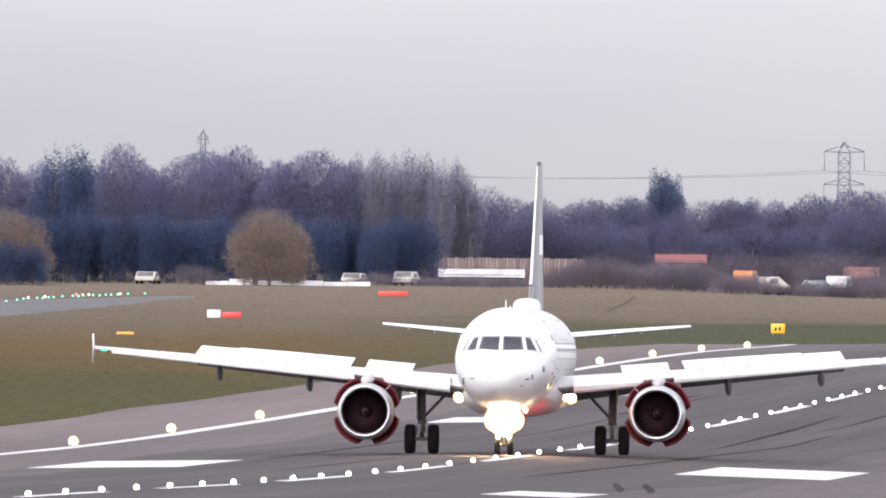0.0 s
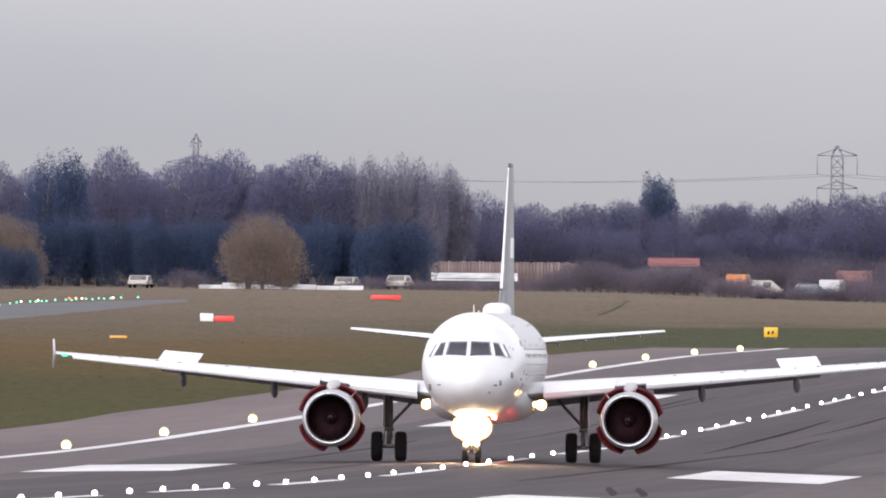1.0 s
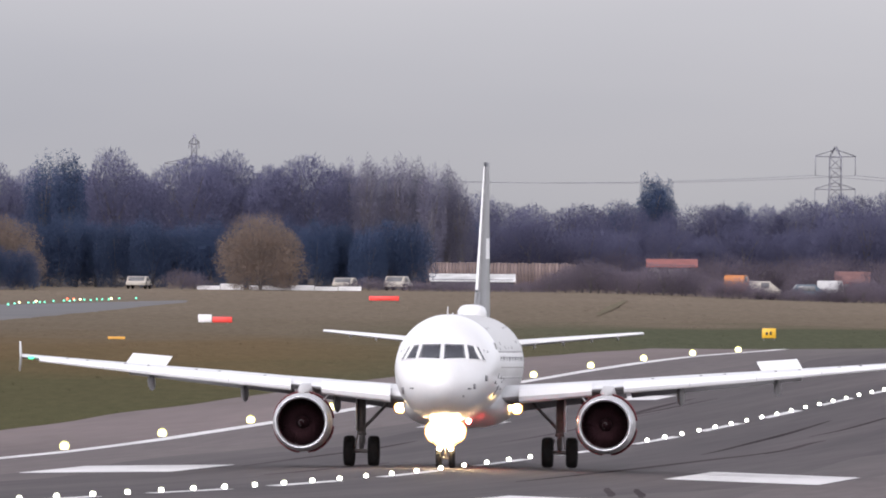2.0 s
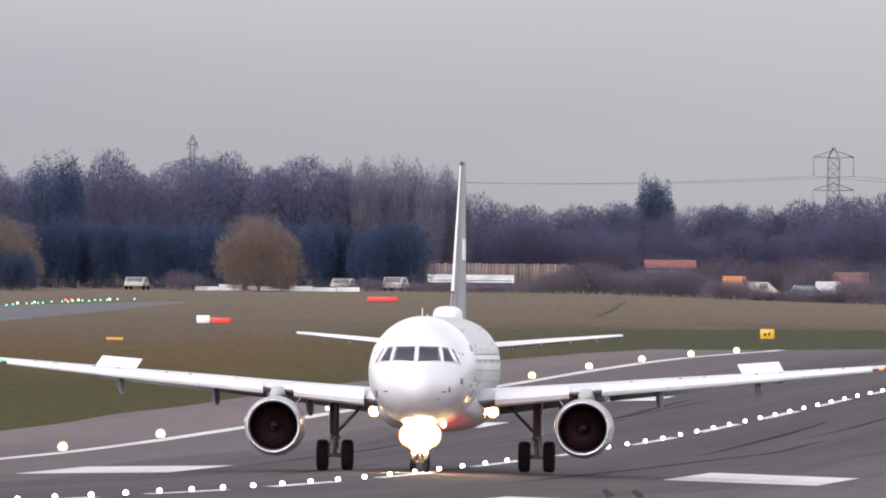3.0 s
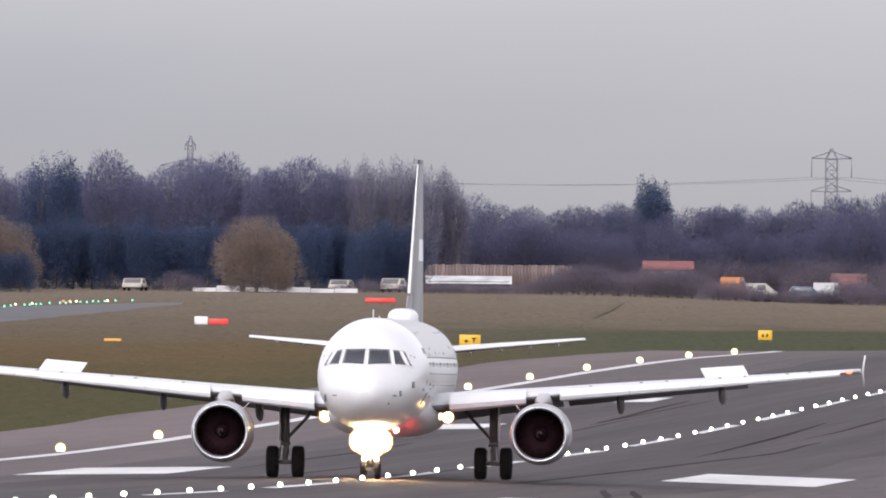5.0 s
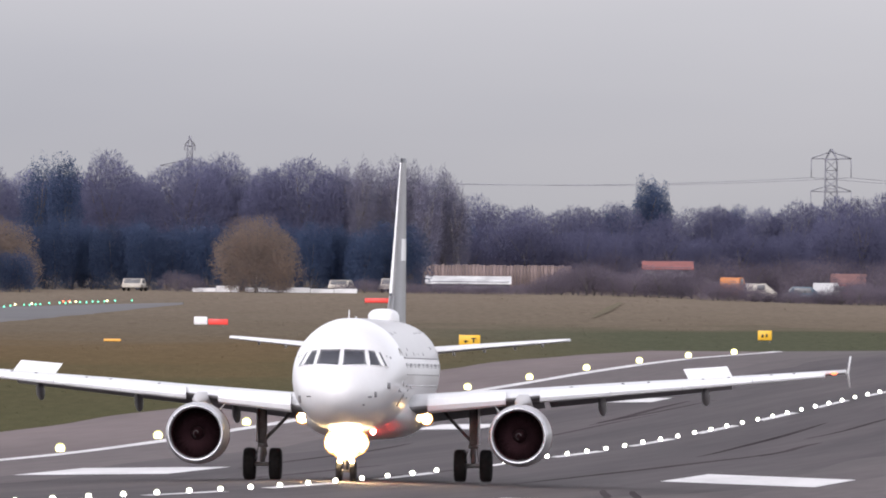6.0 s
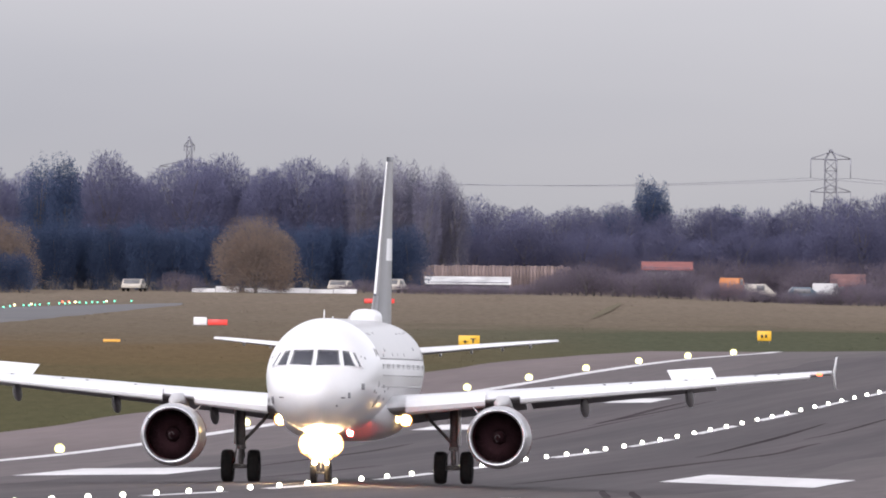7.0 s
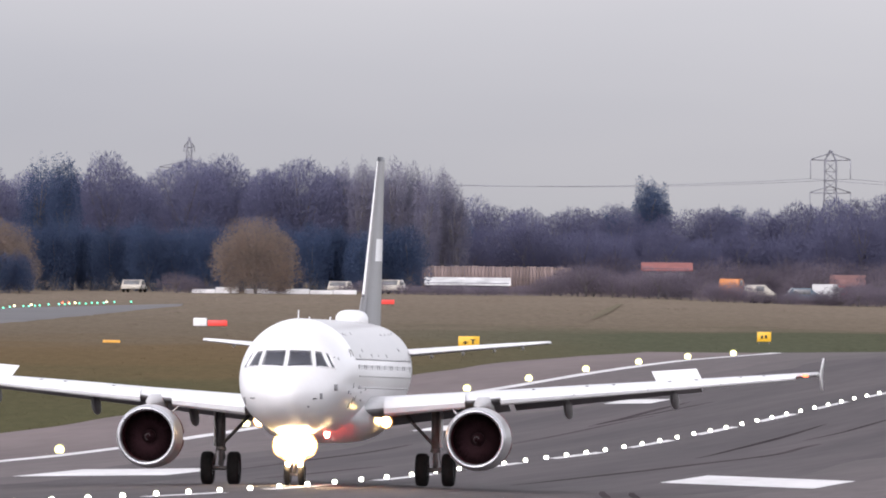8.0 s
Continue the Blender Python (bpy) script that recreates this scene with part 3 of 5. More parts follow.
    for i in range(25):
        q = i / 24
        r = max(0.02, smooth(0, 0.36, q) * (1 - smooth(0.72, 1, q)))
        ring = []
        for a in [2 * math.pi * (j + 0.5) / 32 for j in range(32)]:
            sa, ca = math.sin(a), math.cos(a)
            up = (0.95 if ca > 0 else 0.98) * r * math.copysign(abs(ca) ** 0.8, ca)
            ring.append(Vector(((0.95 + 1.10 * r) * math.copysign(abs(sa) ** 0.8, sa), NOSE + 8.4 + 13.4 * q, 2.45 + up)))
        rings.append(ring)
    loft(bm, rings)
    part("belly_fairing", bm, WHITE_PAINT, plane, "white wing root fairing")

    for side, word in ((-1, "starboard"), (1, "port")):
        wing = bmesh.new()
        loft(wing, [wing_section(side * x) for x in (1.6, 2.2, 3.4, 4.8, 6.4, 8, 9.6, 11, 12.5, 14, 15.6, 17.0)])
        for f in wing.faces:
            f.normal_update()
        bmesh.ops.recalc_face_normals(wing, faces=wing.faces)
        # shade below the wing is put into the colour of down-facing skin
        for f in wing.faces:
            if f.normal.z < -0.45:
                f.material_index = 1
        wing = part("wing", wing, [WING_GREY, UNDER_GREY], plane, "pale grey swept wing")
        # slats
        for x0, x1 in ((2.45, 5.15), (6.35, 8.8), (8.812, 11.3), (11.312, 13.75), (13.762, 16.3)):
            bm = bmesh.new()
            rings = []
            for i in range(5):
                x = side * (x0 + (x1 - x0) * i / 4)
                s, c, z, th = wing_at(x)
                d = 0.055 * c + 0.06
                sec = []
                top = [(0.15, 0.052), (0.10, 0.062), (0.05, 0.054), (0.02, 0.036), (0.0, 0.0), (0.015, -0.028), (0.05, -0.042)]
                for a, u in top + [(a + 0.014, u * 0.72) for a, u in reversed(top)]:
                    sec.append(Vector((x, NOSE + s - d + a * c, z + u * c * th / 0.112 + c * 0.02 - d * 0.38)))
                rings.append(sec)
            loft(bm, rings)
            part("slat", bm, SLAT_METAL, wing, "pale leading-edge slat", smooth=False)
        # slat joints and vents, small dark marks on the skin
        for x in (3.0, 7.4, 9.2, 10.1, 12.0, 12.9, 14.4, 15.2):
            bm = bmesh.new()
            p = wing_top(side * x, 0.11)
            box(bm, p - Vector((0.05, 0.06, 0.03)), p + Vector((0.05, 0.06, 0.014)))
            part("vent", bm, DARK_METAL, wing)
        # flaps, drooped
        for x0, x1 in ((2.0, 6.25), (6.45, 12.9)):
            bm = bmesh.new()
            rings = []
            for i in range(5):
                x = side * (x0 + (x1 - x0) * i / 4)
                s, c, z, th = wing_at(x)
                fc = 0.23 * c + 0.15
                te = Vector((x, NOSE + s + c * 0.9, z - 0.035 * c * 0.9))
                sec = []
                for a, u in airfoil(fc, 0.13, 6):
                    ca, sa = math.cos(radians(14)), math.sin(radians(14))
                    sec.append(te + Vector((0, a * ca + u * sa, -a * sa + u * ca + 0.02)))
                rings.append(sec)
            loft(bm, rings)
            part("flap", bm, UNDER_GREY, wing, "grey lowered flap")
        # flap track fairings
        for x, ln, dp in ((4.75, 2.6, 0.30), (8.35, 2.6, 0.29), (12.0, 2.3, 0.26)):
            s, c, z, th = wing_at(x)
            bm = bmesh.new()
            rings = []
            for i in range(11):
                q = i / 10
                r = max(0.04, math.sin(math.pi * q ** 0.8) ** 0.7)
                rings.append([Vector((side * x + 0.15 * r * math.cos(a), NOSE + s + c * 0.52 + ln * q, z - 0.16 - 0.38 * q - 0.04 * c + dp * r * math.sin(a) * 1.15)) for a in [2 * math.pi * j / 12 for j in range(12)]])
            loft(bm, rings)
            part("flap_track_fairing", bm, UNDER_GREY, wing)
        # aileron
        def panel(x0, x1, q0, chord, thick, lift=0.012):
            """A hinged panel let into the upper skin, its ends square to its hinge."""
            ends = [wing_top(side * x, q0) for x in (x0, x1)]
            hinge = (ends[0] + ends[1]) / 2
            axis = (ends[1] - ends[0]).normalized() * side
            aft = Vector((-axis.y, axis.x, 0)).normalized()
            b = bmesh.new()
            rows = []
            for i in range(4):
                a = ends[0].lerp(ends[1], i / 3)
                c = a + aft * chord
                s, ch, z, th = wing_at(c.x)
                c.z = wing_top(c.x, min(0.99, (c.y - NOSE - s) / ch)).z
                up, dn = Vector((0, 0, lift)), Vector((0, 0, lift - thick))
                rows.append([v - hinge for v in (a + up, (a + c) / 2 + up, c + up, c + up - Vector((0, 0, 0.012)), (a + c) / 2 + dn, a + dn)])
            loft(b, rows)
            return b, hinge, axis
        b, hinge, axis = panel(13.2, 16.2, 0.74, 0.45, 0.05)
        ail = part("aileron", b, WING_GREY, wing, smooth=False)
        ail.location = hinge
        moving["ailerons"].append((ail, hinge, axis))
        # spoilers: 1 inboard, 2 to 5 outboard
        for k, (x0, x1) in enumerate(((4.25, 6.1), (6.75, 8.28), (8.32, 9.85), (9.89, 11.42), (11.46, 13.0))):
            b, hinge, axis = panel(x0, x1, 0.66, 0.78, 0.03)
            sp = part("spoiler", b, WHITE_PAINT, wing, "pale spoiler panel", smooth=False)
            sp.location = hinge
            moving["spoilers"].append((sp, hinge, k, axis))
        # tip fence
        s, c, z, th = wing_at(17.0)
        bm = bmesh.new()
        rings = []
        for q, y0, ch in ((-0.52, 0.75, 0.55), (-0.25, 0.35, 1.15), (0.0, 0.0, 1.65), (0.3, 0.45, 1.2), (0.62, 1.0, 0.6)):
            x = side * (17.08 + 0.10 * abs(q))
            rings.append([Vector((x + side * t, NOSE + s + y0 + a * ch, z + q)) for a, t in ((0, 0), (0.3, 0.035), (1, 0), (0.3, -0.035))])
        loft(bm, rings)
        part("wingtip_fence", bm, WHITE_PAINT, wing)
        bm = bmesh.new()
        p = Vector((side * 16.62, NOSE + s - 0.30, z - 0.01))
        box(bm, p - Vector((0.10, 0.08, 0.05)), p + Vector((0.10, 0.24, 0.05)), 0.03)
        part("navigation_lamp", bm, LAMP_GREEN if side < 0 else LAMP_RED, wing, "glowing green lamp" if side < 0 else "glowing red lamp")
        # wing root landing lamp
        bm = bmesh.new()
        turned(bm, [(0.0, 0.17), (-0.05, 0.16), (-0.09, 0.10), (-0.10, 0.02)], 16, "y", (side * 2.23, NOSE + 15.0, 2.24), cap=True)
        part("landing_lamp", bm, LAMP_ROOT, plane, "glowing warm landing lamp")
        # two glowing rings imitate the glare round this lamp
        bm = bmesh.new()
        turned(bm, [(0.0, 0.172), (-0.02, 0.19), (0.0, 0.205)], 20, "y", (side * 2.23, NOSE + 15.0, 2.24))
        part("glare_ring", bm, GLARE_RING, plane, "warm glowing ring imitating lamp glare")
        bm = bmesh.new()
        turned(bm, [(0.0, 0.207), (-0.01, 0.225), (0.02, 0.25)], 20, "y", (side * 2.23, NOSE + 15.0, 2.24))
        part("glare_ring", bm, GLARE_EDGE, plane, "amber outer ring imitating lamp glare")
        bm = bmesh.new()
        turned(bm, [(0.01, 0.25), (0.3, 0.22), (0.9, 0.1)], 14, "y", (side * 2.23, NOSE + 15.0, 2.24), cap=True)
        part("lamp_housing", bm, UNDER_GREY, plane)

        # engine
        ex, ez, es = side * 5.77, 1.665, 10.6
        eng = new("engine")
        eng.parent, eng.location = plane, (ex, NOSE + es, ez)
        tagged(eng, "jet engine with a pale lip and dark red cowl doors")
        bm = bmesh.new()
        turned(bm, [(0.30, 0.885), (0.14, 0.895), (0.05, 0.920), (0.0, 0.960), (0.02, 1.000), (0.10, 1.035), (0.26, 1.065)], 56, "y")
        part("intake_lip", bm, LIP_METAL, eng, "polished pale intake lip")
        bm = bmesh.new()
        turned(bm, [(0.262, 1.063), (0.6, 1.095), (1.0, 1.115), (1.5, 1.12), (1.9, 1.11)], 56, "y")
        part("fan_cowl", bm, SILVER_PAINT, eng, "pale silver fan cowl")
        bm = bmesh.new()
        turned(bm, [(1.9, 1.06), (2.6, 1.03), (3.2, 0.96), (3.6, 0.86), (3.6, 0.80), (2.0, 0.90)], 48, "y")
        part("rear_cowl", bm, RED_PAINT, eng, "dark red rear cowl")
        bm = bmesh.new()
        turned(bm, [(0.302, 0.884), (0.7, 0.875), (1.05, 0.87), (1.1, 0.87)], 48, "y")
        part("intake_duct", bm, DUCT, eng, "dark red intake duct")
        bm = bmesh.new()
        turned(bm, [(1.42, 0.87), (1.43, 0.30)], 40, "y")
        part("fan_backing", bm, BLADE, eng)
        bm = bmesh.new()
        rows = []
        for r, tw, ch in ((0.24, 0.95, 0.20), (0.5, 1.15, 0.26), (0.86, 1.28, 0.34)):
            rows.append([Vector((r, 1.15 + q * ch * 0.5 * math.cos(tw), q * ch * 0.5 * math.sin(tw) + t)) for q, t in ((-1, 0.0), (0, 0.012), (1, 0.0), (0, -0.012))])
        loft(bm, rows)
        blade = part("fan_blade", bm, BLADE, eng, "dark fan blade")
        for k in range(1, 36):
            b2 = new("fan_blade", blade.data)
            b2.parent, b2.matrix_basis = eng, Matrix.Rotation(2 * math.pi * k / 36, 4, "Y")
        bm = bmesh.new()
        turned(bm, [(0.72, 0.01), (0.78, 0.06), (0.9, 0.14), (1.05, 0.21), (1.15, 0.25)], 24, "y", cap=True)
        n0 = len(bm.faces)
        for k in range(9):
            a, b = 0.5 * k, 0.5 * (k + 1)
            r0, r1 = 0.045 + 0.012 * k, 0.045 + 0.012 * (k + 1)
            tube(bm, [(r0 * math.cos(a), 0.735 + 0.02 * k, r0 * math.sin(a)), (r1 * math.cos(b), 0.755 + 0.02 * k, r1 * math.sin(b))], 0.014, 5)
        bm.faces.ensure_lookup_table()
        for f in bm.faces[n0:]:
            f.material_index = 1
        part("spinner", bm, [BLADE, DARK_METAL], eng, "dark spinner with a pale spiral")
        bm = bmesh.new()
        turned(bm, [(3.0, 0.60), (3.6, 0.56), (4.4, 0.42), (4.7, 0.36), (4.7, 0.30), (5.3, 0.03)], 32, "y", cap=True)
        part("exhaust_cone", bm, DARK_METAL, eng)
        # four pivoting reverser doors
        for k in range(4):
            mid = radians(45 + 90 * k)
            hinge = Vector((1.09 * math.cos(mid), 2.75, 1.09 * math.sin(mid)))
            bm = bmesh.new()
            rows = []
            for i in range(9):
                a = mid + radians(-39 + 78 * i / 8)
                row = []
                for y, r in ((1.905, 1.108), (2.4, 1.10), (3.0, 1.05), (3.0, 1.00), (2.4, 1.05), (1.905, 1.063)):
                    row.append(Vector((r * math.cos(a), y, r * math.sin(a))) - hinge)
                rows.append(row)
            loft(bm, rows)
            d = part("reverser_door", bm, RED_PAINT, eng, "dark red reverser door")
            d.location = hinge
            moving["doors"].append((d, hinge, mid))
        # pylon
        bm = bmesh.new()
        rings = []
        for y, lo, hi, w in ((1.0, 2.78, 2.82, 0.05), (1.8, 2.76, 2.98, 0.20), (2.5, 2.70, 3.10, 0.28), (3.6, 2.5, 3.15, 0.30), (5.2, 2.35, 2.95, 0.26), (6.6, 2.5, 2.7, 0.08)):
            rings.append([Vector((q * w, y, z - ez)) for q, z in ((-1, lo), (1, lo), (1, (lo + hi) / 2), (0.6, hi), (-0.6, hi), (-1, (lo + hi) / 2))])
        loft(bm, rings)
        part("pylon", bm, SILVER_PAINT, eng, "grey engine pylon")
        # strake on the inner side of the nacelle
        bm = bmesh.new()
        a = radians(48)
        d = Vector((-side * math.cos(a), 0, math.sin(a)))
        loft(bm, [[d * 1.14 + Vector((0, 0.7, 0)), d * 1.16 + Vector((0.0, 1.7, 0.03)), d * 1.16 + Vector((0, 1.7, -0.03))],
                  [d * 1.2 + Vector((0, 1.0, 0)), d * 1.44 + Vector((0, 1.7, 0.02)), d * 1.44 + Vector((0, 1.7, -0.02))]])
        part("strake", bm, WHITE_PAINT, eng)

        # main gear
        gx, gy = side * 3.79, -0.6
        gear = bmesh.new()
        tube(gear, [(gx, gy + 0.05, 0.6), (gx, gy + 0.05, 1.25)], 0.095, 14)
        tube(gear, [(gx, gy + 0.05, 1.2), (gx, gy + 0.02, 2.75)], [0.155, 0.16], 14)
        tube(gear, [(gx, gy + 0.05, 1.18), (gx, gy + 0.05, 1.32)], 0.19, 14)
        tube(gear, [(gx - 0.55, gy + 0, 0.575), (gx + 0.55, gy + 0, 0.575)], 0.085, 12)
        tube(gear, [(gx - side * 0.05, gy + 0.02, 1.42), (gx - side * 0.75, gy + 0.0, 2.15), (gx - side * 1.15, gy + 0, 2.62)], 0.062, 10)
        tube(gear, [(gx - side * 0.05, gy + 0.12, 1.36), (gx - side * 0.1, gy + 0.35, 0.95), (gx, gy + 0.1, 0.62)], 0.045, 8)
        tube(gear, [(gx + side * 0.17, gy + -0.12, 2.6), (gx + side * 0.14, gy + -0.14, 1.3), (gx + side * 0.2, gy + -0.1, 0.7)], 0.022, 6)
        tube(gear, [(gx - 0.19, gy + -0.1, 1.1), (gx - 0.28, gy + -0.06, 0.7)], 0.02, 6)
        gear = part("main_gear", gear, STEEL, plane, "grey main landing gear leg")
        bm = bmesh.new()
        box(bm, (gx + side * 0.19 - 0.025, gy - 0.45, 1.35), (gx + side * 0.19 + 0.025, gy + 0.5, 2.75), 0.015)
        part("leg_door", bm, WHITE_PAINT, gear, "white gear leg door")
        for q in (-1, 1):
            w = build_wheel("wheel", gear, gx + q * 0.465, gy, 0.575, 0.585, 0.43)
            moving["wheels"].append((w, Vector((gx + q * 0.465, gy, 0.575)), 0.585))

        # tailplane
        bm = bmesh.new()
        rings = []
        for x, s, c, z in ((0.4, 30.6, 3.9, 4.58), (1.2, 31.1, 3.5, 4.65), (3.5, 32.6, 2.6, 4.88), (5.8, 34.1, 1.65, 5.10), (6.22, 34.5, 1.3, 5.14)):
            rings.append([Vector((side * x, NOSE + s + a, z + u)) for a, u in airfoil(c, 0.078, 8)])
        loft(bm, rings)
        for f in bm.faces:
            f.normal_update()
        bmesh.ops.recalc_face_normals(bm, faces=bm.faces)
        # same for the tailplane: its shaded underside is coloured darker
        for f in bm.faces:
            if f.normal.z < -0.5:
                f.material_index = 1
        tail = part("tailplane", bm, [WHITE_PAINT, UNDER_GREY], plane, "white tailplane")
        for x, s, z in ((2.0, 34.6, 4.62), (3.1, 34.9, 4.74), (4.2, 35.2, 4.86), (5.2, 35.4, 4.96)):
            bm = bmesh.new()
            rings = [[Vector((side * x + 0.05 * r * math.cos(a), NOSE + s + d, z + 0.07 * r * math.sin(a))) for a in [math.pi * j / 4 for j in range(8)]] for d, r in ((-0.3, 0.1), (-0.1, 0.9), (0.1, 1.0), (0.4, 0.1))]
            loft(bm, rings)
            part("hinge_fairing", bm, WHITE_PAINT, tail)

    # fin: grey with a pale leading edge, dark root and tip
    bm = bmesh.new()
    rings = []
    levels = [5.2 + 0.4 * i for i in range(17)] + [11.76]
    for z in levels:
        q = (z - 5.2) / 6.56
        s, c = 28.4 + 6.4 * q, 6.6 - 4.6 * q
        rings.append([Vector((u, NOSE + s + a, z)) for a, u in airfoil(c, 0.088, 9)])
    loft(bm, rings)
    for f in bm.faces:
        c = f.calc_center_median()
        q = (c.z - 5.2) / 6.56
        s, ch = 28.4 + 6.4 * q, 6.6 - 4.6 * q
        a = (c.y - NOSE - s) / ch
        if c.z > 11.45 or (c.z < 6.7 and c.x < 0 and a < 0.3) or a > 0.95:
            f.material_index = 2
        elif a < 0.09 and c.x < 0:
            f.material_index = 1
        elif c.x > 0 and 8.0 < c.z < 8.9 and a > 0.15:
            f.material_index = 1
    part("fin", bm, [FIN_GREY, WHITE_PAINT, FIN_DARK], plane, "grey tail fin with a white leading edge and dark tip")
    bm = bmesh.new()
    loft(bm, [[Vector((t * w, NOSE + s + a, z)) for t, a in ((0, 0), (0.1, 0.6), (0, 2.2), (-0.1, 0.6))] for s, z, w in ((26.4, 5.76, 0.6), (28.3, 6.05, 1.2), (29.3, 6.7, 1.0))])
    part("fin_fillet", bm, FIN_GREY, plane)

    # nose gear with its lamps
    ny = NOSE + 5.07
    bm = bmesh.new()
    tube(bm, [(0, ny, 0.4), (0, ny + 0.05, 1.1)], 0.07, 12)
    tube(bm, [(0, ny + 0.05, 1.05), (0, ny + 0.15, 2.0)], 0.11, 12)
    tube(bm, [(-0.33, ny, 0.38), (0.33, ny, 0.38)], 0.055, 10)
    tube(bm, [(0, ny + 0.1, 1.2), (0, ny + 1.1, 1.95)], 0.05, 8)
    tube(bm, [(-0.42, ny - 0.02, 1.52), (0.42, ny - 0.02, 1.52)], 0.035, 8)
    tube(bm, [(0, ny - 0.1, 0.95), (0, ny - 0.28, 0.7), (0, ny - 0.05, 0.45)], 0.03, 6)
    nose_gear = part("nose_gear", bm, STEEL, plane, "grey nose landing gear leg")
    for side in (-1, 1):
        w = build_wheel("wheel", nose_gear, side * 0.25, ny, 0.378, 0.38, 0.22)
        moving["wheels"].append((w, Vector((side * 0.25, ny, 0.378)), 0.38))
        bm = bmesh.new()
        box(bm, (side * 0.42 - 0.02, ny - 0.6, 1.45), (side * 0.42 + 0.02, ny + 0.5, 1.95), 0.012)
        part("gear_door", bm, WHITE_PAINT, nose_gear)
    # oversize lamp faces and the rings round them imitate the glare
    for x, y, z, r in ((-0.33, 0.10, 1.38, 0.38), (0.33, 0.10, 1.38, 0.38), (0.0, 0.0, 1.34, 0.49), (-0.21, -0.1, 0.74, 0.08), (0.21, -0.1, 0.74, 0.08)):
        y += ny - 0.14
        bm = bmesh.new()
        turned(bm, [(0.0, r), (-0.06, r * 0.97), (-0.13, r * 0.72), (-0.17, r * 0.35), (-0.18, 0.02)], 28, "y", (x, y, z), cap=True)
        part("nose_lamp", bm, LAMP_WARM, nose_gear, "glowing warm white lamp")
        for q0, q1, tone in ((1.0, 1.11, GLARE_RING), (1.115, 1.25, GLARE_EDGE)):
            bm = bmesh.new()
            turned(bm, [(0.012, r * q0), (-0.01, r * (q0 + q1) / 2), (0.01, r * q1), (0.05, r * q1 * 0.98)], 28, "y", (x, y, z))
            part("glare_ring", bm, tone, nose_gear, "warm glowing ring imitating lamp glare")
        bm = bmesh.new()
        turned(bm, [(0.056, r * 1.2), (0.10, r * 0.9), (0.18, r * 0.4)], 18, "y", (x, y, z), cap=True)
        part("lamp_bowl", bm, DARK_METAL, nose_gear)
    bm = bmesh.new()
    turned(bm, [(1.60, 0.09), (1.52, 0.085), (1.46, 0.05), (1.45, 0.01)], 12, "z", (0.62, NOSE + 10.2, 0.22), cap=True)
    part("beacon", bm, LAMP_BEACON, plane, "red belly beacon")
    return plane, moving


airliner, MOVING = build_airliner()


def airliner_pose(t):
    y = 1056.6 - 22.54 * t + 0.9068 * t * t
    x = 2.49 - 1.0016 * t + 0.02507 * t * t
    a = 2.579 + 0.215 * t - 0.0884 * t * t + 0.01292 * t ** 3
    ar = radians(a)
    fore = Vector((x - 12.64 * math.sin(ar), y - 12.64 * math.cos(ar)))
    z0 = ground_z(x, y) - 0.05 + 0.062
    z1 = ground_z(*fore) + 0.062
    return pose(x, y, z0, math.degrees(math.atan2(z0 - z1, 12.64)), 0, -a)


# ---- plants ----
# blue distance haze is mixed into these colours, all but the tan
TWIG = mat("hazy_winter_twigs", (0.174, 0.170, 0.258), 0.95, vary=0.12, scale=0.35, fine=4, second=(0.129, 0.132, 0.213), random_value=0.14, gloss=0.05)
TWIG_DARK = mat("hazy_dark_twigs", (0.136, 0.133, 0.203), 0.95, vary=0.12, scale=0.35, fine=4, second=(0.102, 0.103, 0.168), random_value=0.16, gloss=0.05)
TWIG_PALE = mat("hazy_pale_twigs", (0.231, 0.218, 0.274), 0.95, vary=0.15, scale=0.5, fine=4, second=(0.157, 0.154, 0.217), random_value=0.15, gloss=0.05)
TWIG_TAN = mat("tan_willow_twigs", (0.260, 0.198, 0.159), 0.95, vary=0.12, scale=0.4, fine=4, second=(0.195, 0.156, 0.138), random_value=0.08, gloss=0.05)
SCRUB = mat("hazy_brown_scrub", (0.184, 0.151, 0.176), 0.95, vary=0.16, scale=0.4, fine=4, second=(0.140, 0.121, 0.154), random_value=0.25, gloss=0.05)
NEEDLES = mat("hazy_evergreen_needles", (0.072, 0.098, 0.166), 0.9, vary=0.18, scale=0.4, fine=4, second=(0.056, 0.079, 0.142), random_value=0.2, gloss=0.05)
BARK = mat("grey_bark", (0.12, 0.105, 0.10), 0.95, vary=0.25, scale=2, fine=14, bump=0.02)
BARK_PALE = mat("pale_bark", (0.17, 0.155, 0.155), 0.95, vary=0.25, scale=2, fine=14, bump=0.02)


def let_light_through(m, share):
    """Thin sprays pass on a part of the light that falls on their far side."""
    n, l = m.node_tree.nodes, m.node_tree.links
    p = n["Principled BSDF"]
    thin = n.new("ShaderNodeBsdfTranslucent")
    l.new(p.inputs["Base Color"].links[0].from_socket, thin.inputs["Color"])
    both = n.new("ShaderNodeMixShader")
    both.inputs[0].default_value = share
    l.new(p.outputs[0], both.inputs[1])
    l.new(thin.outputs[0], both.inputs[2])
    l.new(both.outputs[0], n["Material Output"].inputs["Surface"])


for spray in (TWIG, TWIG_DARK, TWIG_PALE, TWIG_TAN, SCRUB, NEEDLES):
    let_light_through(spray, 0.45)


def lump(d, seed, k=2.2):
    return 1 + 0.34 * noise.noise((d[0] * k + seed, d[1] * k, d[2] * k)) + 0.16 * noise.noise((d[0] * 5 + seed, d[1] * 5, d[2] * 5 + 7))


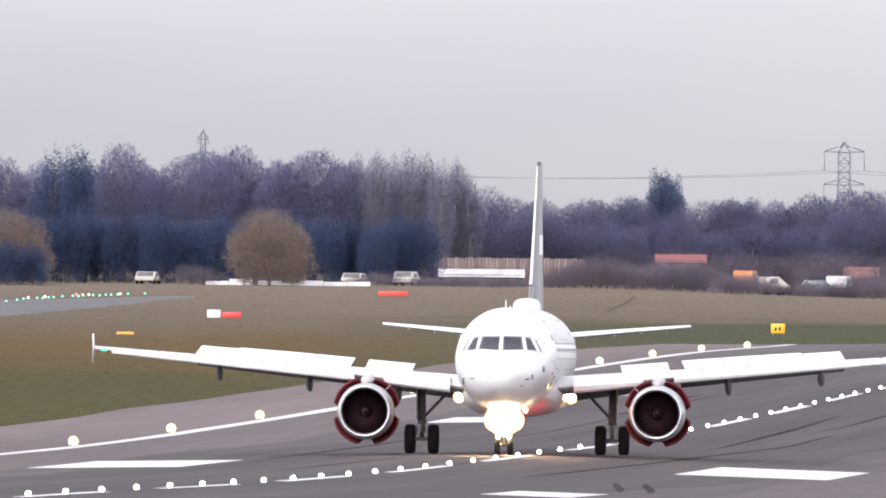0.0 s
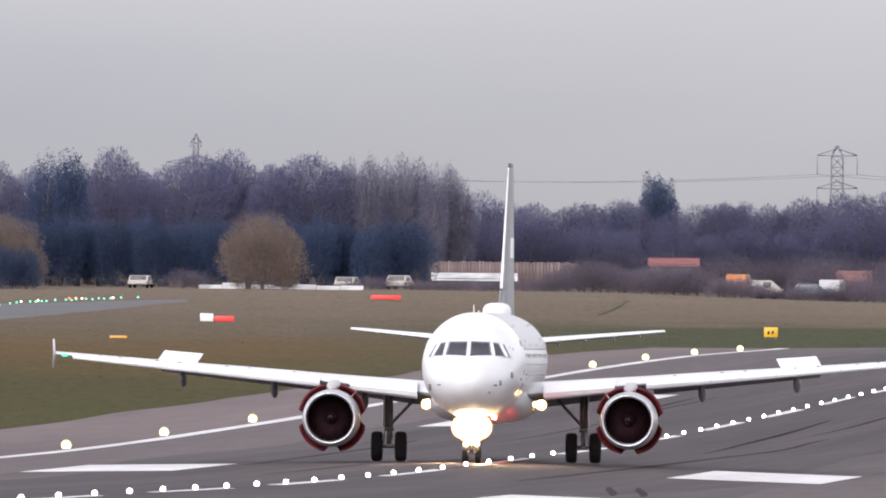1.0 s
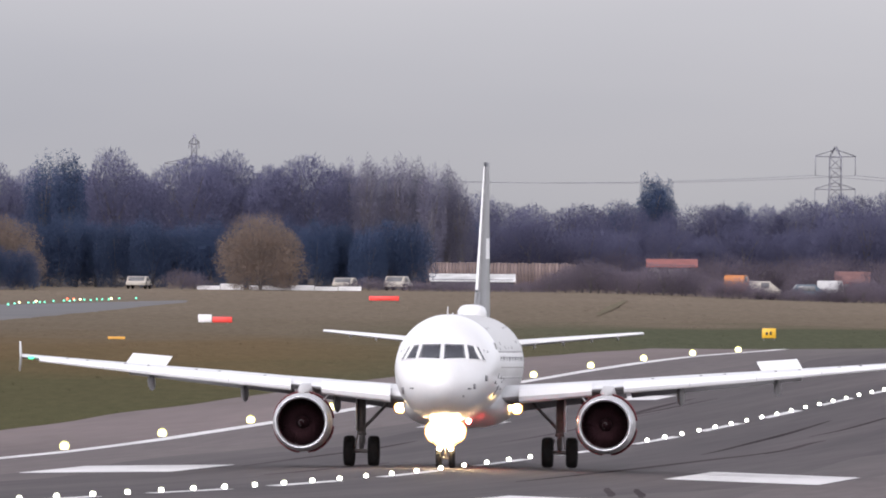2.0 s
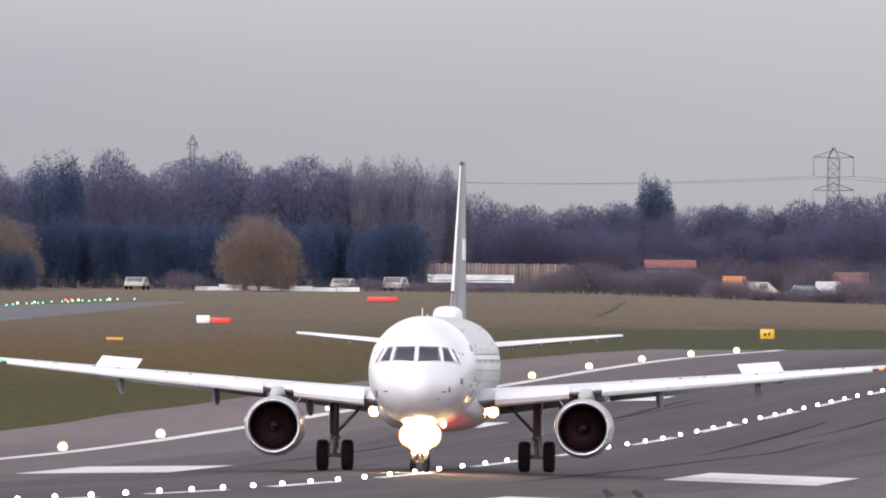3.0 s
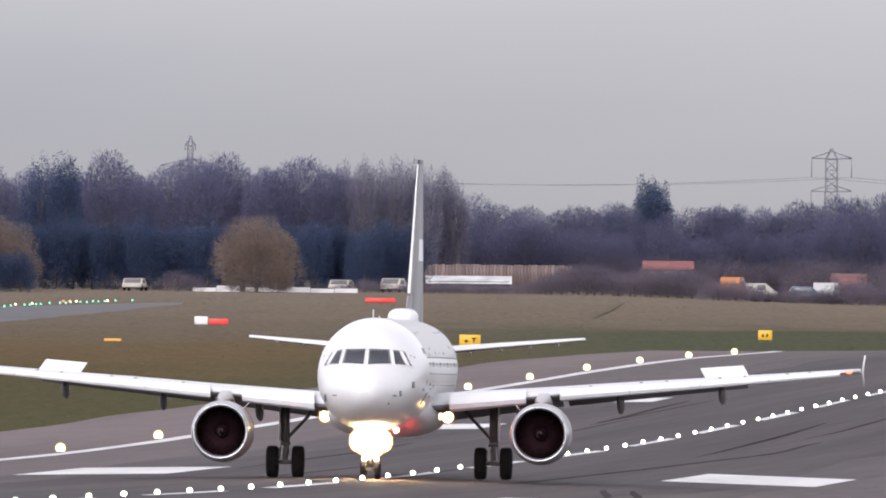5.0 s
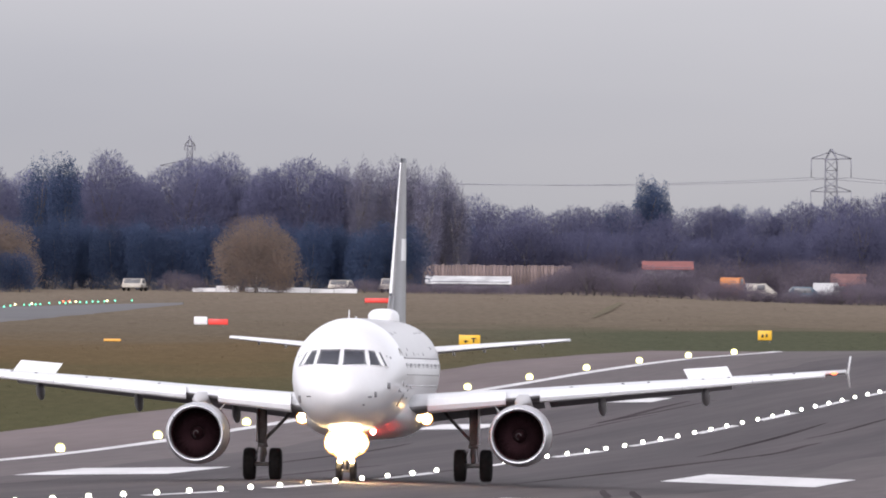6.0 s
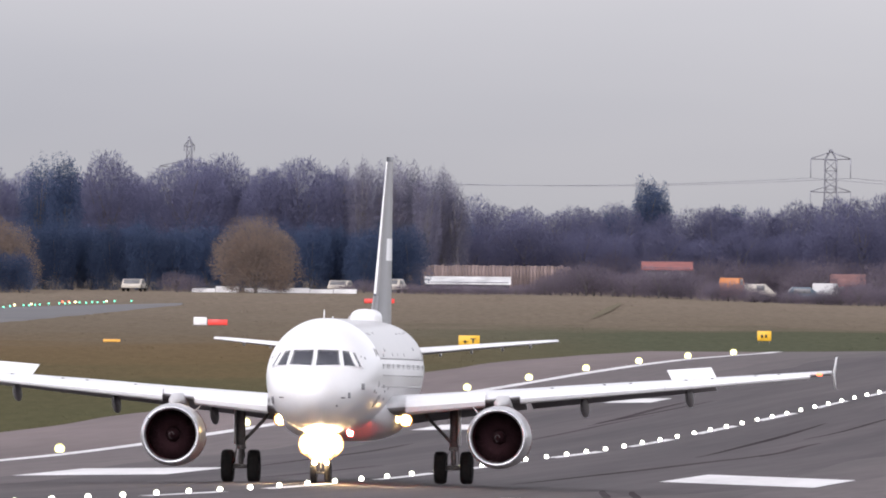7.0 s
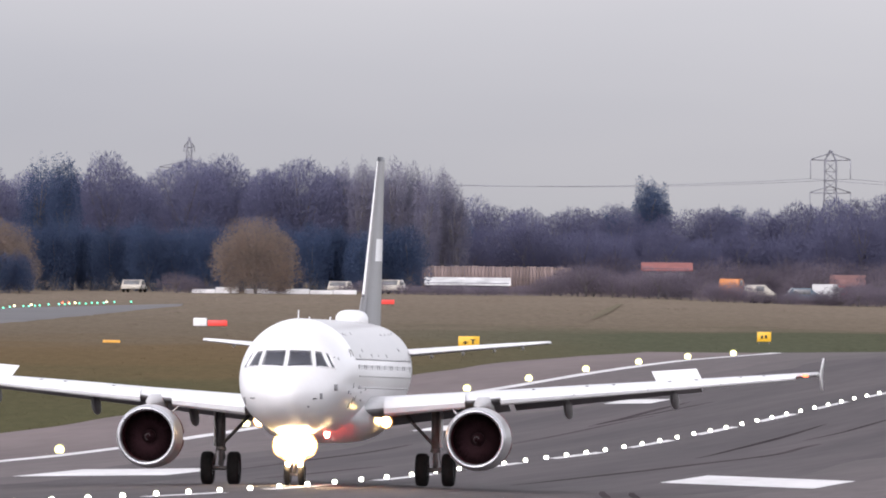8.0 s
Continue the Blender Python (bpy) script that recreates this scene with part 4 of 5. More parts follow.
def crown_mesh(name, seed, h, w, base, count, size, shape, material, droop=0.0):
    """Many single twigs or needle sprays, each a thin blade, filling an uneven crown."""
    rnd = random.Random(seed)
    verts, faces = [], []
    mid, rz = base + (h - base) * 0.45, (h - base) * 0.56
    if shape in ("dome", "mound"):
        mid, rz = base + (h - base) * 0.42, (h - base) * 0.57
    for _ in range(count):
        a, u = rnd.uniform(0, 2 * math.pi), rnd.uniform(-0.8, 1)
        q = math.sqrt(1 - u * u)
        d = Vector((q * math.cos(a), q * math.sin(a), u))
        swell = lump(d, seed * 3.7)
        if shape in ("dome", "mound"):
            swell = 0.97 + (0.42 if shape == "dome" else 0.85) * (swell - 1)
        r = rnd.random() ** (0.34 if shape == "dome" else 0.42) * swell
        taper = 0.85 if shape == "column" else 1.0
        p = Vector((d.x * r * w / 2 * taper, d.y * r * w / 2 * taper, mid + d.z * r * rz))
        if p.z < 0.1:
            p.z = 0.1 + rnd.random() * 0.4
        if shape == "needle":
            way = Vector((rnd.gauss(0, 1), rnd.gauss(0, 1), rnd.gauss(0.2, 0.8))).normalized()
            ln, wd = size * rnd.uniform(0.6, 1.5), size * rnd.uniform(0.35, 0.7)
        else:
            way = (Vector((d.x, d.y, d.z * 0.7 + 0.75 - droop * 1.6)) + Vector((rnd.gauss(0, 0.85), rnd.gauss(0, 0.85), rnd.gauss(0, 0.75)))).normalized()
            ln, wd = size * rnd.uniform(0.5, 1.5), size * (rnd.uniform(0.11, 0.24) if shape in ("dome", "mound") else rnd.uniform(0.06, 0.14))
        side = way.cross(Vector((rnd.gauss(0, 1), rnd.gauss(0, 1), rnd.gauss(0, 1)))).normalized() * wd / 2
        n = len(verts)
        verts += [p - side, p + side, p + way * ln]
        faces.append((n, n + 1, n + 2))
    me = bpy.data.meshes.new(name)
    me.from_pydata([tuple(v) for v in verts], [], faces)
    me.materials.append(material)
    return me


def plant(name, label, seed, h, w, base, count, size, shape, material, bark, limbs=9, droop=0.0, category="tree", group=""):
    ob = thing(name, label, category, group)
    rnd = random.Random(seed + 50)
    bm = bmesh.new()
    r0 = 0.02 * h + 0.05
    top = base + (h - base) * 0.62
    tube(bm, [(0, 0, -0.15), (0.05, 0.02, base * 0.5), (rnd.uniform(-0.15, 0.15), 0, base + 0.2), (rnd.uniform(-0.3, 0.3), 0, top)], [r0 * 1.3, r0, r0 * 0.8, r0 * 0.2], 7)
    for k in range(limbs):
        a = 2.4 * k + rnd.uniform(-0.4, 0.4)
        z0 = base * 0.7 + (top - base) * rnd.random() * 0.8
        out = w * 0.5 * rnd.uniform(0.3, 0.62)
        z1 = min(h * 0.84, z0 + (h - base) * rnd.uniform(0.3, 0.6))
        tube(bm, [(0, 0, z0), (out * 0.45 * math.cos(a), out * 0.45 * math.sin(a), z0 + (z1 - z0) * 0.45), (out * math.cos(a), out * math.sin(a), z1)], [r0 * 0.5, r0 * 0.32, r0 * 0.08], 5)
    part("trunk", bm, bark, ob, "trunk and limbs")
    cr = new("crown", crown_mesh("crown", seed, h, w, base, count, size, shape, material, droop))
    cr.parent = ob
    return ob


def plant_row(protos, spots):
    """Sets plants out: (x, y, height wanted, turn). The first use of each is the plant itself."""
    used = set()
    for i, (k, x, y, hh, turn) in enumerate(spots):
        ob, h = protos[k]
        f = hh / h
        m = Matrix.Translation((x, y, ground_z(x, y) - 0.05)) @ Matrix.Rotation(turn, 4, "Z")
        if k in used:
            c = copy_thing(ob, m)
        else:
            used.add(k)
            c = ob
            ob.matrix_world = m
        c.scale = (f ** 0.6, f ** 0.6, f)


def woods():
    rnd = random.Random(11)
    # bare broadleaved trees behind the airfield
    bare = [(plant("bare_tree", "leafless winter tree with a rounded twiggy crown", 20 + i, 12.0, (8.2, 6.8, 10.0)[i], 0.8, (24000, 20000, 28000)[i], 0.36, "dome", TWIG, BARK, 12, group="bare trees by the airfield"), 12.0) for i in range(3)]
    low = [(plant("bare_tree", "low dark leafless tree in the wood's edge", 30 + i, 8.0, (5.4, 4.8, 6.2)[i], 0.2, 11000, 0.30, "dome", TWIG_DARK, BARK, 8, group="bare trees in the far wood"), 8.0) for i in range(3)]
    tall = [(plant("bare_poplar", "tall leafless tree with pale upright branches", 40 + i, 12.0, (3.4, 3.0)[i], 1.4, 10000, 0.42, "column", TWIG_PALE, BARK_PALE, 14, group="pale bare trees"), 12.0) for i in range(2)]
    spots, low_spots, tall_spots = [], [], []
    for k, x, y, h in ((0, -47.5, 2494, 11.2), (1, -42.6, 2486, 11.0), (1, -39.4, 2492, 10.6), (1, -34.0, 2488, 10.4), (1, -31.3, 2482, 12.4), (1, -28.4, 2496, 10.0), (2, -24.2, 2486, 11.8), (1, -20.4, 2490, 12.2),
                       (0, -22.4, 2500, 11.4), (1, -17.4, 2494, 10.5), (2, -13.4, 2486, 11.9), (1, -16.2, 2484, 10.9), (0, -10.2, 2492, 10.8), (0, -29.6, 2514, 10.2), (0, -36.8, 2510, 10.4)):
        spots.append((k, x, y, h + 0.45, rnd.uniform(0, 6.3)))
    for x, y, h in ((-9.4, 2488, 11.6), (-7.6, 2484, 12.1), (-6.1, 2492, 11.5), (-4.6, 2486, 12.0), (-3.1, 2490, 11.7), (-1.6, 2484, 11.1), (0.0, 2490, 11.4), (1.2, 2486, 9.9), (-8.4, 2500, 10.5), (-5.2, 2505, 10.6), (-2.3, 2503, 10.3)):
        tall_spots.append((rnd.randrange(2), x, y, h, rnd.uniform(0, 6.3)))
    # lower wood filling in behind and off to the side
    for i in range(30):
        x = -10 + 1.85 * i + rnd.uniform(-0.7, 0.7)
        h = 8.0 + rnd.uniform(-0.4, 0.4) + 1.7 * smooth(30, 41, x) + 0.6 * smooth(21, 25, x) + 0.8 * math.exp(-((x - 3.6) / 2.0) ** 2)
        low_spots.append((rnd.randrange(3), x, 2540 + rnd.uniform(-14, 30), h, rnd.uniform(0, 6.3)))
    for i in range(30):
        x = 1.5 + 1.5 * i + rnd.uniform(-0.6, 0.6)
        low_spots.append((rnd.randrange(3), x, 2505 + rnd.uniform(-8, 8), 5.9 + rnd.uniform(-0.8, 0.8) + 1.9 * smooth(27, 41, x), rnd.uniform(0, 6.3)))
    low_spots += [(0, 30.3, 2532, 8.3, 1.0), (2, 26.6, 2536, 8.2, 2.0)]
    plant_row(low, low_spots)
    plant_row(bare, spots)
    plant_row(tall, tall_spots)
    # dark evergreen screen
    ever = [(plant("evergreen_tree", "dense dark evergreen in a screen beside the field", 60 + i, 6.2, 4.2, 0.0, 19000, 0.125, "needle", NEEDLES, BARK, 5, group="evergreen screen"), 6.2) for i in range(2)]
    spots = []
    for i in range(23):
        x = -43 + 1.8 * i + rnd.uniform(-0.4, 0.4)
        spots.append((rnd.randrange(2), x, 2446 + rnd.uniform(-4, 4), 6.0 + rnd.uniform(-0.5, 0.5), rnd.uniform(0, 6.3)))
    for x, y, h in ((-40.6, 2404, 4.0), (-38.4, 2406, 3.7), (-42.5, 2406, 4.2), (0.2, 2520, 7.0), (1.7, 2524, 6.4)):
        spots.append((rnd.randrange(2), x, y, h, rnd.uniform(0, 6.3)))
    plant_row(ever, spots)
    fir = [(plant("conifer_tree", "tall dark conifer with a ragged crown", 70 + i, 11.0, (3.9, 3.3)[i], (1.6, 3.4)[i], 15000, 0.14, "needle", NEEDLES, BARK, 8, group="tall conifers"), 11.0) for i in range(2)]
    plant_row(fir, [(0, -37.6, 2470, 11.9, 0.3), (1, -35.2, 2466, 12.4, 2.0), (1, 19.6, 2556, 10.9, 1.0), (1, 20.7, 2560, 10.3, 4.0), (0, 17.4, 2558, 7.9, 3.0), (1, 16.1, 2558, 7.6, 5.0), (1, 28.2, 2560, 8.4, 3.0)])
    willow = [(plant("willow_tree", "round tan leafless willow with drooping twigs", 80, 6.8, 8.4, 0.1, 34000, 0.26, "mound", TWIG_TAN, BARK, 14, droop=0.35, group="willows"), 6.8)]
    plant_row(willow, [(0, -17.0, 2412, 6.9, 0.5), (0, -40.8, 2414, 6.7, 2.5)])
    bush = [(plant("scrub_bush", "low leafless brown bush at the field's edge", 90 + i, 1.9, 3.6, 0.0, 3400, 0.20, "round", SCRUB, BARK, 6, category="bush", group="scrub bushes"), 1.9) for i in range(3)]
    spots = [(0, -24.2, 2412, 1.9, 0.0), (1, -23.0, 2413, 1.6, 1.0), (2, -15, 2418, 1.0, 2), (0, -9, 2424, 1.0, 2), (1, -7.2, 2426, 1.3, 1), (2, -5.9, 2427, 1.2, 3), (0, 34.3, 2444, 3.1, 1), (1, 33.2, 2446, 2.6, 2), (2, 40.0, 2440, 3.4, 1), (0, 41.5, 2440, 3.2, 4), (0, 31.4, 2423, 1.5, 2), (1, 36.4, 2423, 2.0, 5), (2, 34.7, 2423, 1.35, 1), (0, 38.0, 2424, 2.1, 3)]
    for i in range(62):
        x = -3.4 + 0.75 * i + rnd.uniform(-0.3, 0.3)
        big = 1.0 if x < 9 else (2.6 if 11.5 < x < 24.5 else (1.1 if 28 < x < 37 else 2.0))
        spots.append((rnd.randrange(3), x, 2422 + rnd.uniform(-3, 4) + (8 if big > 2 else 0), big * rnd.uniform(0.8, 1.15), rnd.uniform(0, 6.3)))
    for i in range(34):
        x = -2 + 1.35 * i + rnd.uniform(-0.4, 0.4)
        spots.append((rnd.randrange(3), x, 2502 + rnd.uniform(-5, 5), 2.9 + rnd.uniform(-0.5, 0.7) + 0.8 * smooth(24, 40, x), rnd.uniform(0, 6.3)))
    plant_row(bush, spots)


woods()


# ---- airfield signs ----
def airfield_sign(label, x, y, w, h, faces, bars=(), legs=2, lift=0.12):
    """A boxed board on short legs, facing the runway; faces: rows of (from, to, material, height)."""
    ob = thing("airfield_sign", label, "sign", "airfield signs", Matrix.Translation((x, y, ground_z(x, y))))
    for a, b, m, top in faces:
        bm = bmesh.new()
        box(bm, (-w / 2 + a * w, 0.0, lift), (-w / 2 + b * w, 0.22, lift + h * top), 0.02)
        case = part("case", bm, DARK_METAL, ob)
        bm = bmesh.new()
        box(bm, (-w / 2 + a * w + 0.015, -0.012, lift + 0.02), (-w / 2 + b * w - 0.015, 0.004, lift + h * top - 0.02), 0.004)
        part("face", bm, m, case)
    for a, b, lo, hi in bars:
        bm = bmesh.new()
        box(bm, (-w / 2 + a * w, -0.018, lift + lo * h), (-w / 2 + b * w, -0.008, lift + hi * h))
        part("bar", bm, BLACK_PAINT, ob)
    for k in range(legs):
        lx = -w * 0.36 + 0.72 * w * k / max(1, legs - 1)
        bm = bmesh.new()
        tube(bm, [(lx, 0.1, -0.1), (lx, 0.1, lift + 0.03)], 0.04, 8)
        part("leg", bm, STEEL, ob)
    return ob


airfield_sign("white and red airfield board in the grass", -17.3, 1980, 2.55, 0.62, ((0, 0.40, SIGN_WHITE, 1.0), (0.42, 1, SIGN_RED, 0.74)))
airfield_sign("low orange marker board in the grass", -22.5, 1807, 1.2, 0.22, ((0, 1, SIGN_ORANGE, 1.0),), lift=0.04)
airfield_sign("long red airfield board in the grass", -5.4, 2263, 2.6, 0.42, ((0, 1, SIGN_RED, 1.0),), lift=0.1)
airfield_sign("yellow airfield board with black marks", 1.8, 1786, 1.45, 0.76, ((0, 1, SIGN_YELLOW, 1.0),), ((0.22, 0.44, 0.36, 0.46), (0.28, 0.36, 0.26, 0.56), (0.56, 0.8, 0.62, 0.72), (0.64, 0.72, 0.3, 0.62)))
airfield_sign("small yellow airfield board with dark marks", 22.5, 1856, 1.0, 0.72, ((0, 1, SIGN_YELLOW, 1.0),), ((0.26, 0.42, 0.3, 0.62), (0.55, 0.7, 0.32, 0.66)))


# ---- sheds, fence and parked vehicles beyond the field ----
BOARD = mat("weathered_fence_board", (0.17, 0.125, 0.116), 0.9, vary=0.25, scale=1.2, fine=9, random_value=0.25)
ROOF_WHITE = mat("white_sheet_roof", (0.55, 0.54, 0.53), 0.7, vary=0.25, scale=0.8, fine=6)
ROOF_RED = mat("red_tile_roof", (0.24, 0.085, 0.078), 0.85, vary=0.2, scale=1.0, fine=7)
ROOF_BROWN = mat("brown_tile_roof", (0.16, 0.082, 0.078), 0.85, vary=0.25, scale=1.0, fine=7)
SHED_WALL = mat("dull_shed_wall", (0.07, 0.066, 0.08), 0.85, vary=0.2, scale=0.6, fine=5)
CREAM = mat("cream_vehicle_paint", (0.44, 0.40, 0.34), 0.45, vary=0.06)
CAR_WHITE = mat("white_vehicle_paint", (0.42, 0.41, 0.405), 0.6, vary=0.06)
CAR_RED = mat("red_vehicle_paint", (0.20, 0.04, 0.035), 0.4, vary=0.08)
CAR_BLUE = mat("blue_grey_vehicle_paint", (0.08, 0.11, 0.14), 0.4, vary=0.08)
CAR_ORANGE = mat("orange_vehicle_paint", (0.40, 0.14, 0.035), 0.5, vary=0.08)
CAR_GLASS = mat("grey_vehicle_glass", (0.14, 0.14, 0.145), 0.3, vary=0.15)
CONCRETE = mat("pale_concrete", (0.60, 0.585, 0.575), 0.9, vary=0.15, scale=1.0, fine=8)


def shed(label, x, y, length, depth, wall, rise, roof, windows=0):
    ob = thing("shed", label, "shed", "", Matrix.Translation((x, y, ground_z(x, y))))
    bm = bmesh.new()
    box(bm, (-length / 2, 0, -0.2), (length / 2, depth, wall), 0.03)
    part("shed_body", bm, SHED_WALL, ob)
    bm = bmesh.new()
    loft(bm, [[Vector((q, -0.25, wall - 0.12)), Vector((q, depth / 2, wall + rise)), Vector((q, depth + 0.25, wall - 0.12)), Vector((q, depth + 0.25, wall - 0.24)), Vector((q, depth / 2, wall + rise - 0.12)), Vector((q, -0.25, wall - 0.24))] for q in (-length / 2 - 0.2, length / 2 + 0.2)])
    part("roof", bm, roof, ob, smooth=False)
    for k in range(windows):
        q = -length / 2 + length * (k + 0.5) / windows
        bm = bmesh.new()
        box(bm, (q - 0.3, -0.03, wall - 0.95), (q + 0.3, 0.01, wall - 0.4), 0.01)
        part("window", bm, CABIN_GLASS, ob)


shed("low shed with a white sheet roof behind scrub", 2.3, 2458, 7.6, 5.0, 0.95, 0.5, ROOF_WHITE, windows=5)
shed("low house with a red-brown roof beyond the scrub", 37.8, 2478, 3.0, 4.5, 1.7, 0.9, ROOF_BROWN, windows=2)
shed("long shed with a red tile roof", 20.9, 2474, 4.4, 5.0, 2.65, 0.55, ROOF_RED, windows=3)


def fence(x0, x1, y, h):
    ob = thing("board_fence", "weathered brown board fence behind the scrub", "fence", "", Matrix.Translation((x0, y, ground_z(x0, y))))
    n = round((x1 - x0) / 0.32)
    rnd = random.Random(5)
    bm = bmesh.new()
    box(bm, (0, 0, 0), (0.29, 0.03, h))
    first = part("board", bm, BOARD, ob)
    for k in range(1, n):
        b = new("board", first.data)
        gx = x0 + 0.32 * k
        b.parent, b.location = ob, (0.32 * k, rnd.uniform(-0.01, 0.01), ground_z(gx, y) - ground_z(x0, y) + rnd.uniform(-0.06, 0.04))
    for k in range(int((x1 - x0) / 2.4) + 1):
        bm = bmesh.new()
        gx = 2.4 * k
        dz = ground_z(x0 + gx, y) - ground_z(x0, y)
        box(bm, (gx, 0.035, dz - 0.3), (gx + 0.1, 0.13, dz + h + 0.1), 0.01)
        part("post", bm, BOARD, ob)


fence(-3.4, 12.0, 2478, 2.4)


def vehicle(name, label, x, y, length, h, paint, turn=0.0, van=False):
    ob = thing(name, label, "vehicle", "", Matrix.Translation((x, y, ground_z(x, y))) @ Matrix.Rotation(turn, 4, "Z"))
    w = 1.75 if not van else 1.95
    L = length / 2
    waist = h * (0.58 if not van else 0.62)
    if van:
        side = [(-L, 0.32), (-L, waist), (-L + 0.1, h), (L - 1.1, h), (L - 0.55, waist + 0.1), (L - 0.05, waist - 0.15), (L, 0.32)]
    else:
        side = [(-L, 0.32), (-L, waist - 0.05), (-L + 0.35, waist), (-L + 0.85, h), (L - 1.75, h), (L - 1.05, waist), (L - 0.1, waist - 0.18), (L, 0.32)]
    bm = bmesh.new()
    loft(bm, [[Vector((a, q, z)) for a, z in side] for q in (-w / 2, w / 2)])
    bmesh.ops.bevel(bm, geom=list(bm.edges), offset=0.05, segments=2, affect="EDGES", profile=0.5)
    part("body", bm, paint, ob)
    for (xa, za), (xb, zb) in ((side[2], side[3]), (side[4], side[5])) if not van else ((side[3], side[4]),):
        bm = bmesh.new()
        n = Vector((za - zb, 0, xb - xa)).normalized() * 0.012
        n = n if n.z > 0 else -n
        pa, pb = Vector((xa, 0, za)).lerp(Vector((xb, 0, zb)), 0.12), Vector((xa, 0, za)).lerp(Vector((xb, 0, zb)), 0.88)
        loft(bm, [[c + n * k + Vector((0, q * w * 0.42, 0)) for c, k in ((pa, 1), (pb, 1), (pb, -1), (pa, -1))] for q in (-1, 1)])
        part("windscreen", bm, CAR_GLASS, ob)
    for q in (-1, 1):
        bm = bmesh.new()
        a0, a1 = (-L + 0.9, L - 1.75) if not van else (L - 1.9, L - 1.15)
        box(bm, (a0, q * (w / 2 + 0.004) - 0.012, waist + 0.05), (a1, q * (w / 2 + 0.004) + 0.012, h - 0.12), 0.01)
        part("side_window", bm, CAR_GLASS, ob)
        for a in (-L + 0.8, L - 0.85):
            wh = bmesh.new()
            turned(wh, [(-0.1, 0.2), (-0.1, 0.3), (-0.06, 0.33), (0.06, 0.33), (0.1, 0.3), (0.1, 0.2), (0.06, 0.02), (-0.06, 0.02)], 18, "y")
            wob = part("wheel", wh, RUBBER, ob)
            wob.location = (a, q * (w / 2 - 0.08), 0.33)


vehicle("parked_car", "cream car parked against the evergreen screen", -28.2, 2428, 3.9, 1.15, CREAM, 1.4)
vehicle("parked_car", "white car parked behind the field edge", -9.3, 2436, 4.0, 1.1, CREAM, 1.35)
vehicle("parked_car", "pale car parked beside scrub", -4.5, 2432, 3.9, 1.3, CREAM, 1.3)
vehicle("parked_van", "cream van parked behind the scrub", 29.0, 2426, 2.8, 1.7, CREAM, 0.15, van=True)
vehicle("parked_van", "orange van beyond the hedge", 27.0, 2470, 2.2, 1.95, CAR_ORANGE, 1.2, van=True)
vehicle("parked_car", "blue-grey car parked behind the scrub", 33.3, 2436, 4.2, 1.5, CAR_BLUE, 0.1)
vehicle("parked_van", "pale van parked end on", 35.2, 2438, 3.2, 1.9, CAR_WHITE, 1.35, van=True)
vehicle("parked_car", "red car parked higher up", 37.0, 2470, 4.1, 1.6, CAR_RED, 0.1)


def barrier_row():
    """Low pale concrete blocks along the field's edge."""
    bm = bmesh.new()
    loft(bm, [[Vector((a, y, z)) for y, z in ((-0.25, -0.15), (0.25, -0.15), (0.16, 0.38), (0.1, 0.5), (-0.1, 0.5), (-0.16, 0.38))] for a in (-1.05, 1.05)])
    proto = None
    rnd = random.Random(9)
    for k in range(7):
        x = -21.8 + 2.15 * k + (0.5 if k == 2 else 0.0)
        m = Matrix.Translation((x, 2421 + rnd.uniform(-1, 1), ground_z(x, 2421) + rnd.uniform(-0.30, 0.10)))
        if proto is None:
            proto = tagged(part("concrete_block", bm, CONCRETE, None, smooth=False), "low pale concrete barrier block on the grass", "barrier", "barrier blocks")
            proto.matrix_world = m
        else:
            copy_thing(proto, m)


barrier_row()


# ---- power line ----
# steel lightened and blued: distance haze put into its colour
GALVANISED = mat("weathered_galvanised_steel", (0.19, 0.19, 0.215), 0.7, vary=0.15)


def lattice_pylon(x, y, top, arms, slim=1.0, hang=3.2):
    """A steel lattice tower with two pairs of arms and hanging insulators."""
    g = ground_z(x, y)
    h = top - g
    ob = thing("pylon", "grey steel lattice power pylon far beyond the wood", "pylon", "pylons", Matrix.Translation((x, y, g)))
    half = lambda z: slim * (2.6 + (1.0 - 2.6) * smooth(0, h - 6, z) if z < h - 1.8 else 1.0 - 0.85 * (z - h + 1.8) / 1.8)
    bm = bmesh.new()
    zs = [h * q for q in (0, 0.16, 0.3, 0.42, 0.53, 0.62, 0.7, 0.77, 0.84)] + [h - 1.8, h]
    for sx in (-1, 1):
        for sy in (-1, 1):
            bm = bmesh.new()
            tube(bm, [(sx * half(z), sy * half(z), z - (0.5 if z == 0 else 0)) for z in zs], 0.13, 4)
            part("tower_leg", bm, GALVANISED, ob)
    bm = bmesh.new()
    for a, b in zip(zs, zs[1:]):
        for sy in (-1, 1):
            for s in (-1, 1):
                tube(bm, [(s * half(a), sy * half(a), a), (-s * half(b), sy * half(b), b)], 0.06, 4)
                tube(bm, [(sy * half(a), s * half(a), a), (sy * half(b), -s * half(b), b)], 0.06, 4)
            tube(bm, [(-half(b), sy * half(b), b), (half(b), sy * half(b), b)], 0.07, 4)
    part("bracing", bm, GALVANISED, ob)
    for z, reach in arms:
        z += h
        for s in (-1, 1):
            bm = bmesh.new()
            for sy in (-1, 1):
                tube(bm, [(0, sy * 0.9, z), (s * reach, 0, z + 0.1)], 0.09, 4)
                tube(bm, [(0, sy * 0.9, z + 1.3), (s * reach, 0, z + 0.15)], 0.08, 4)
            part("arm", bm, GALVANISED, ob)
            bm = bmesh.new()
            tube(bm, [(s * reach, 0, z + 0.1), (s * reach, 0, z - hang)], 0.09, 6)
            part("insulator", bm, GALVANISED, ob)


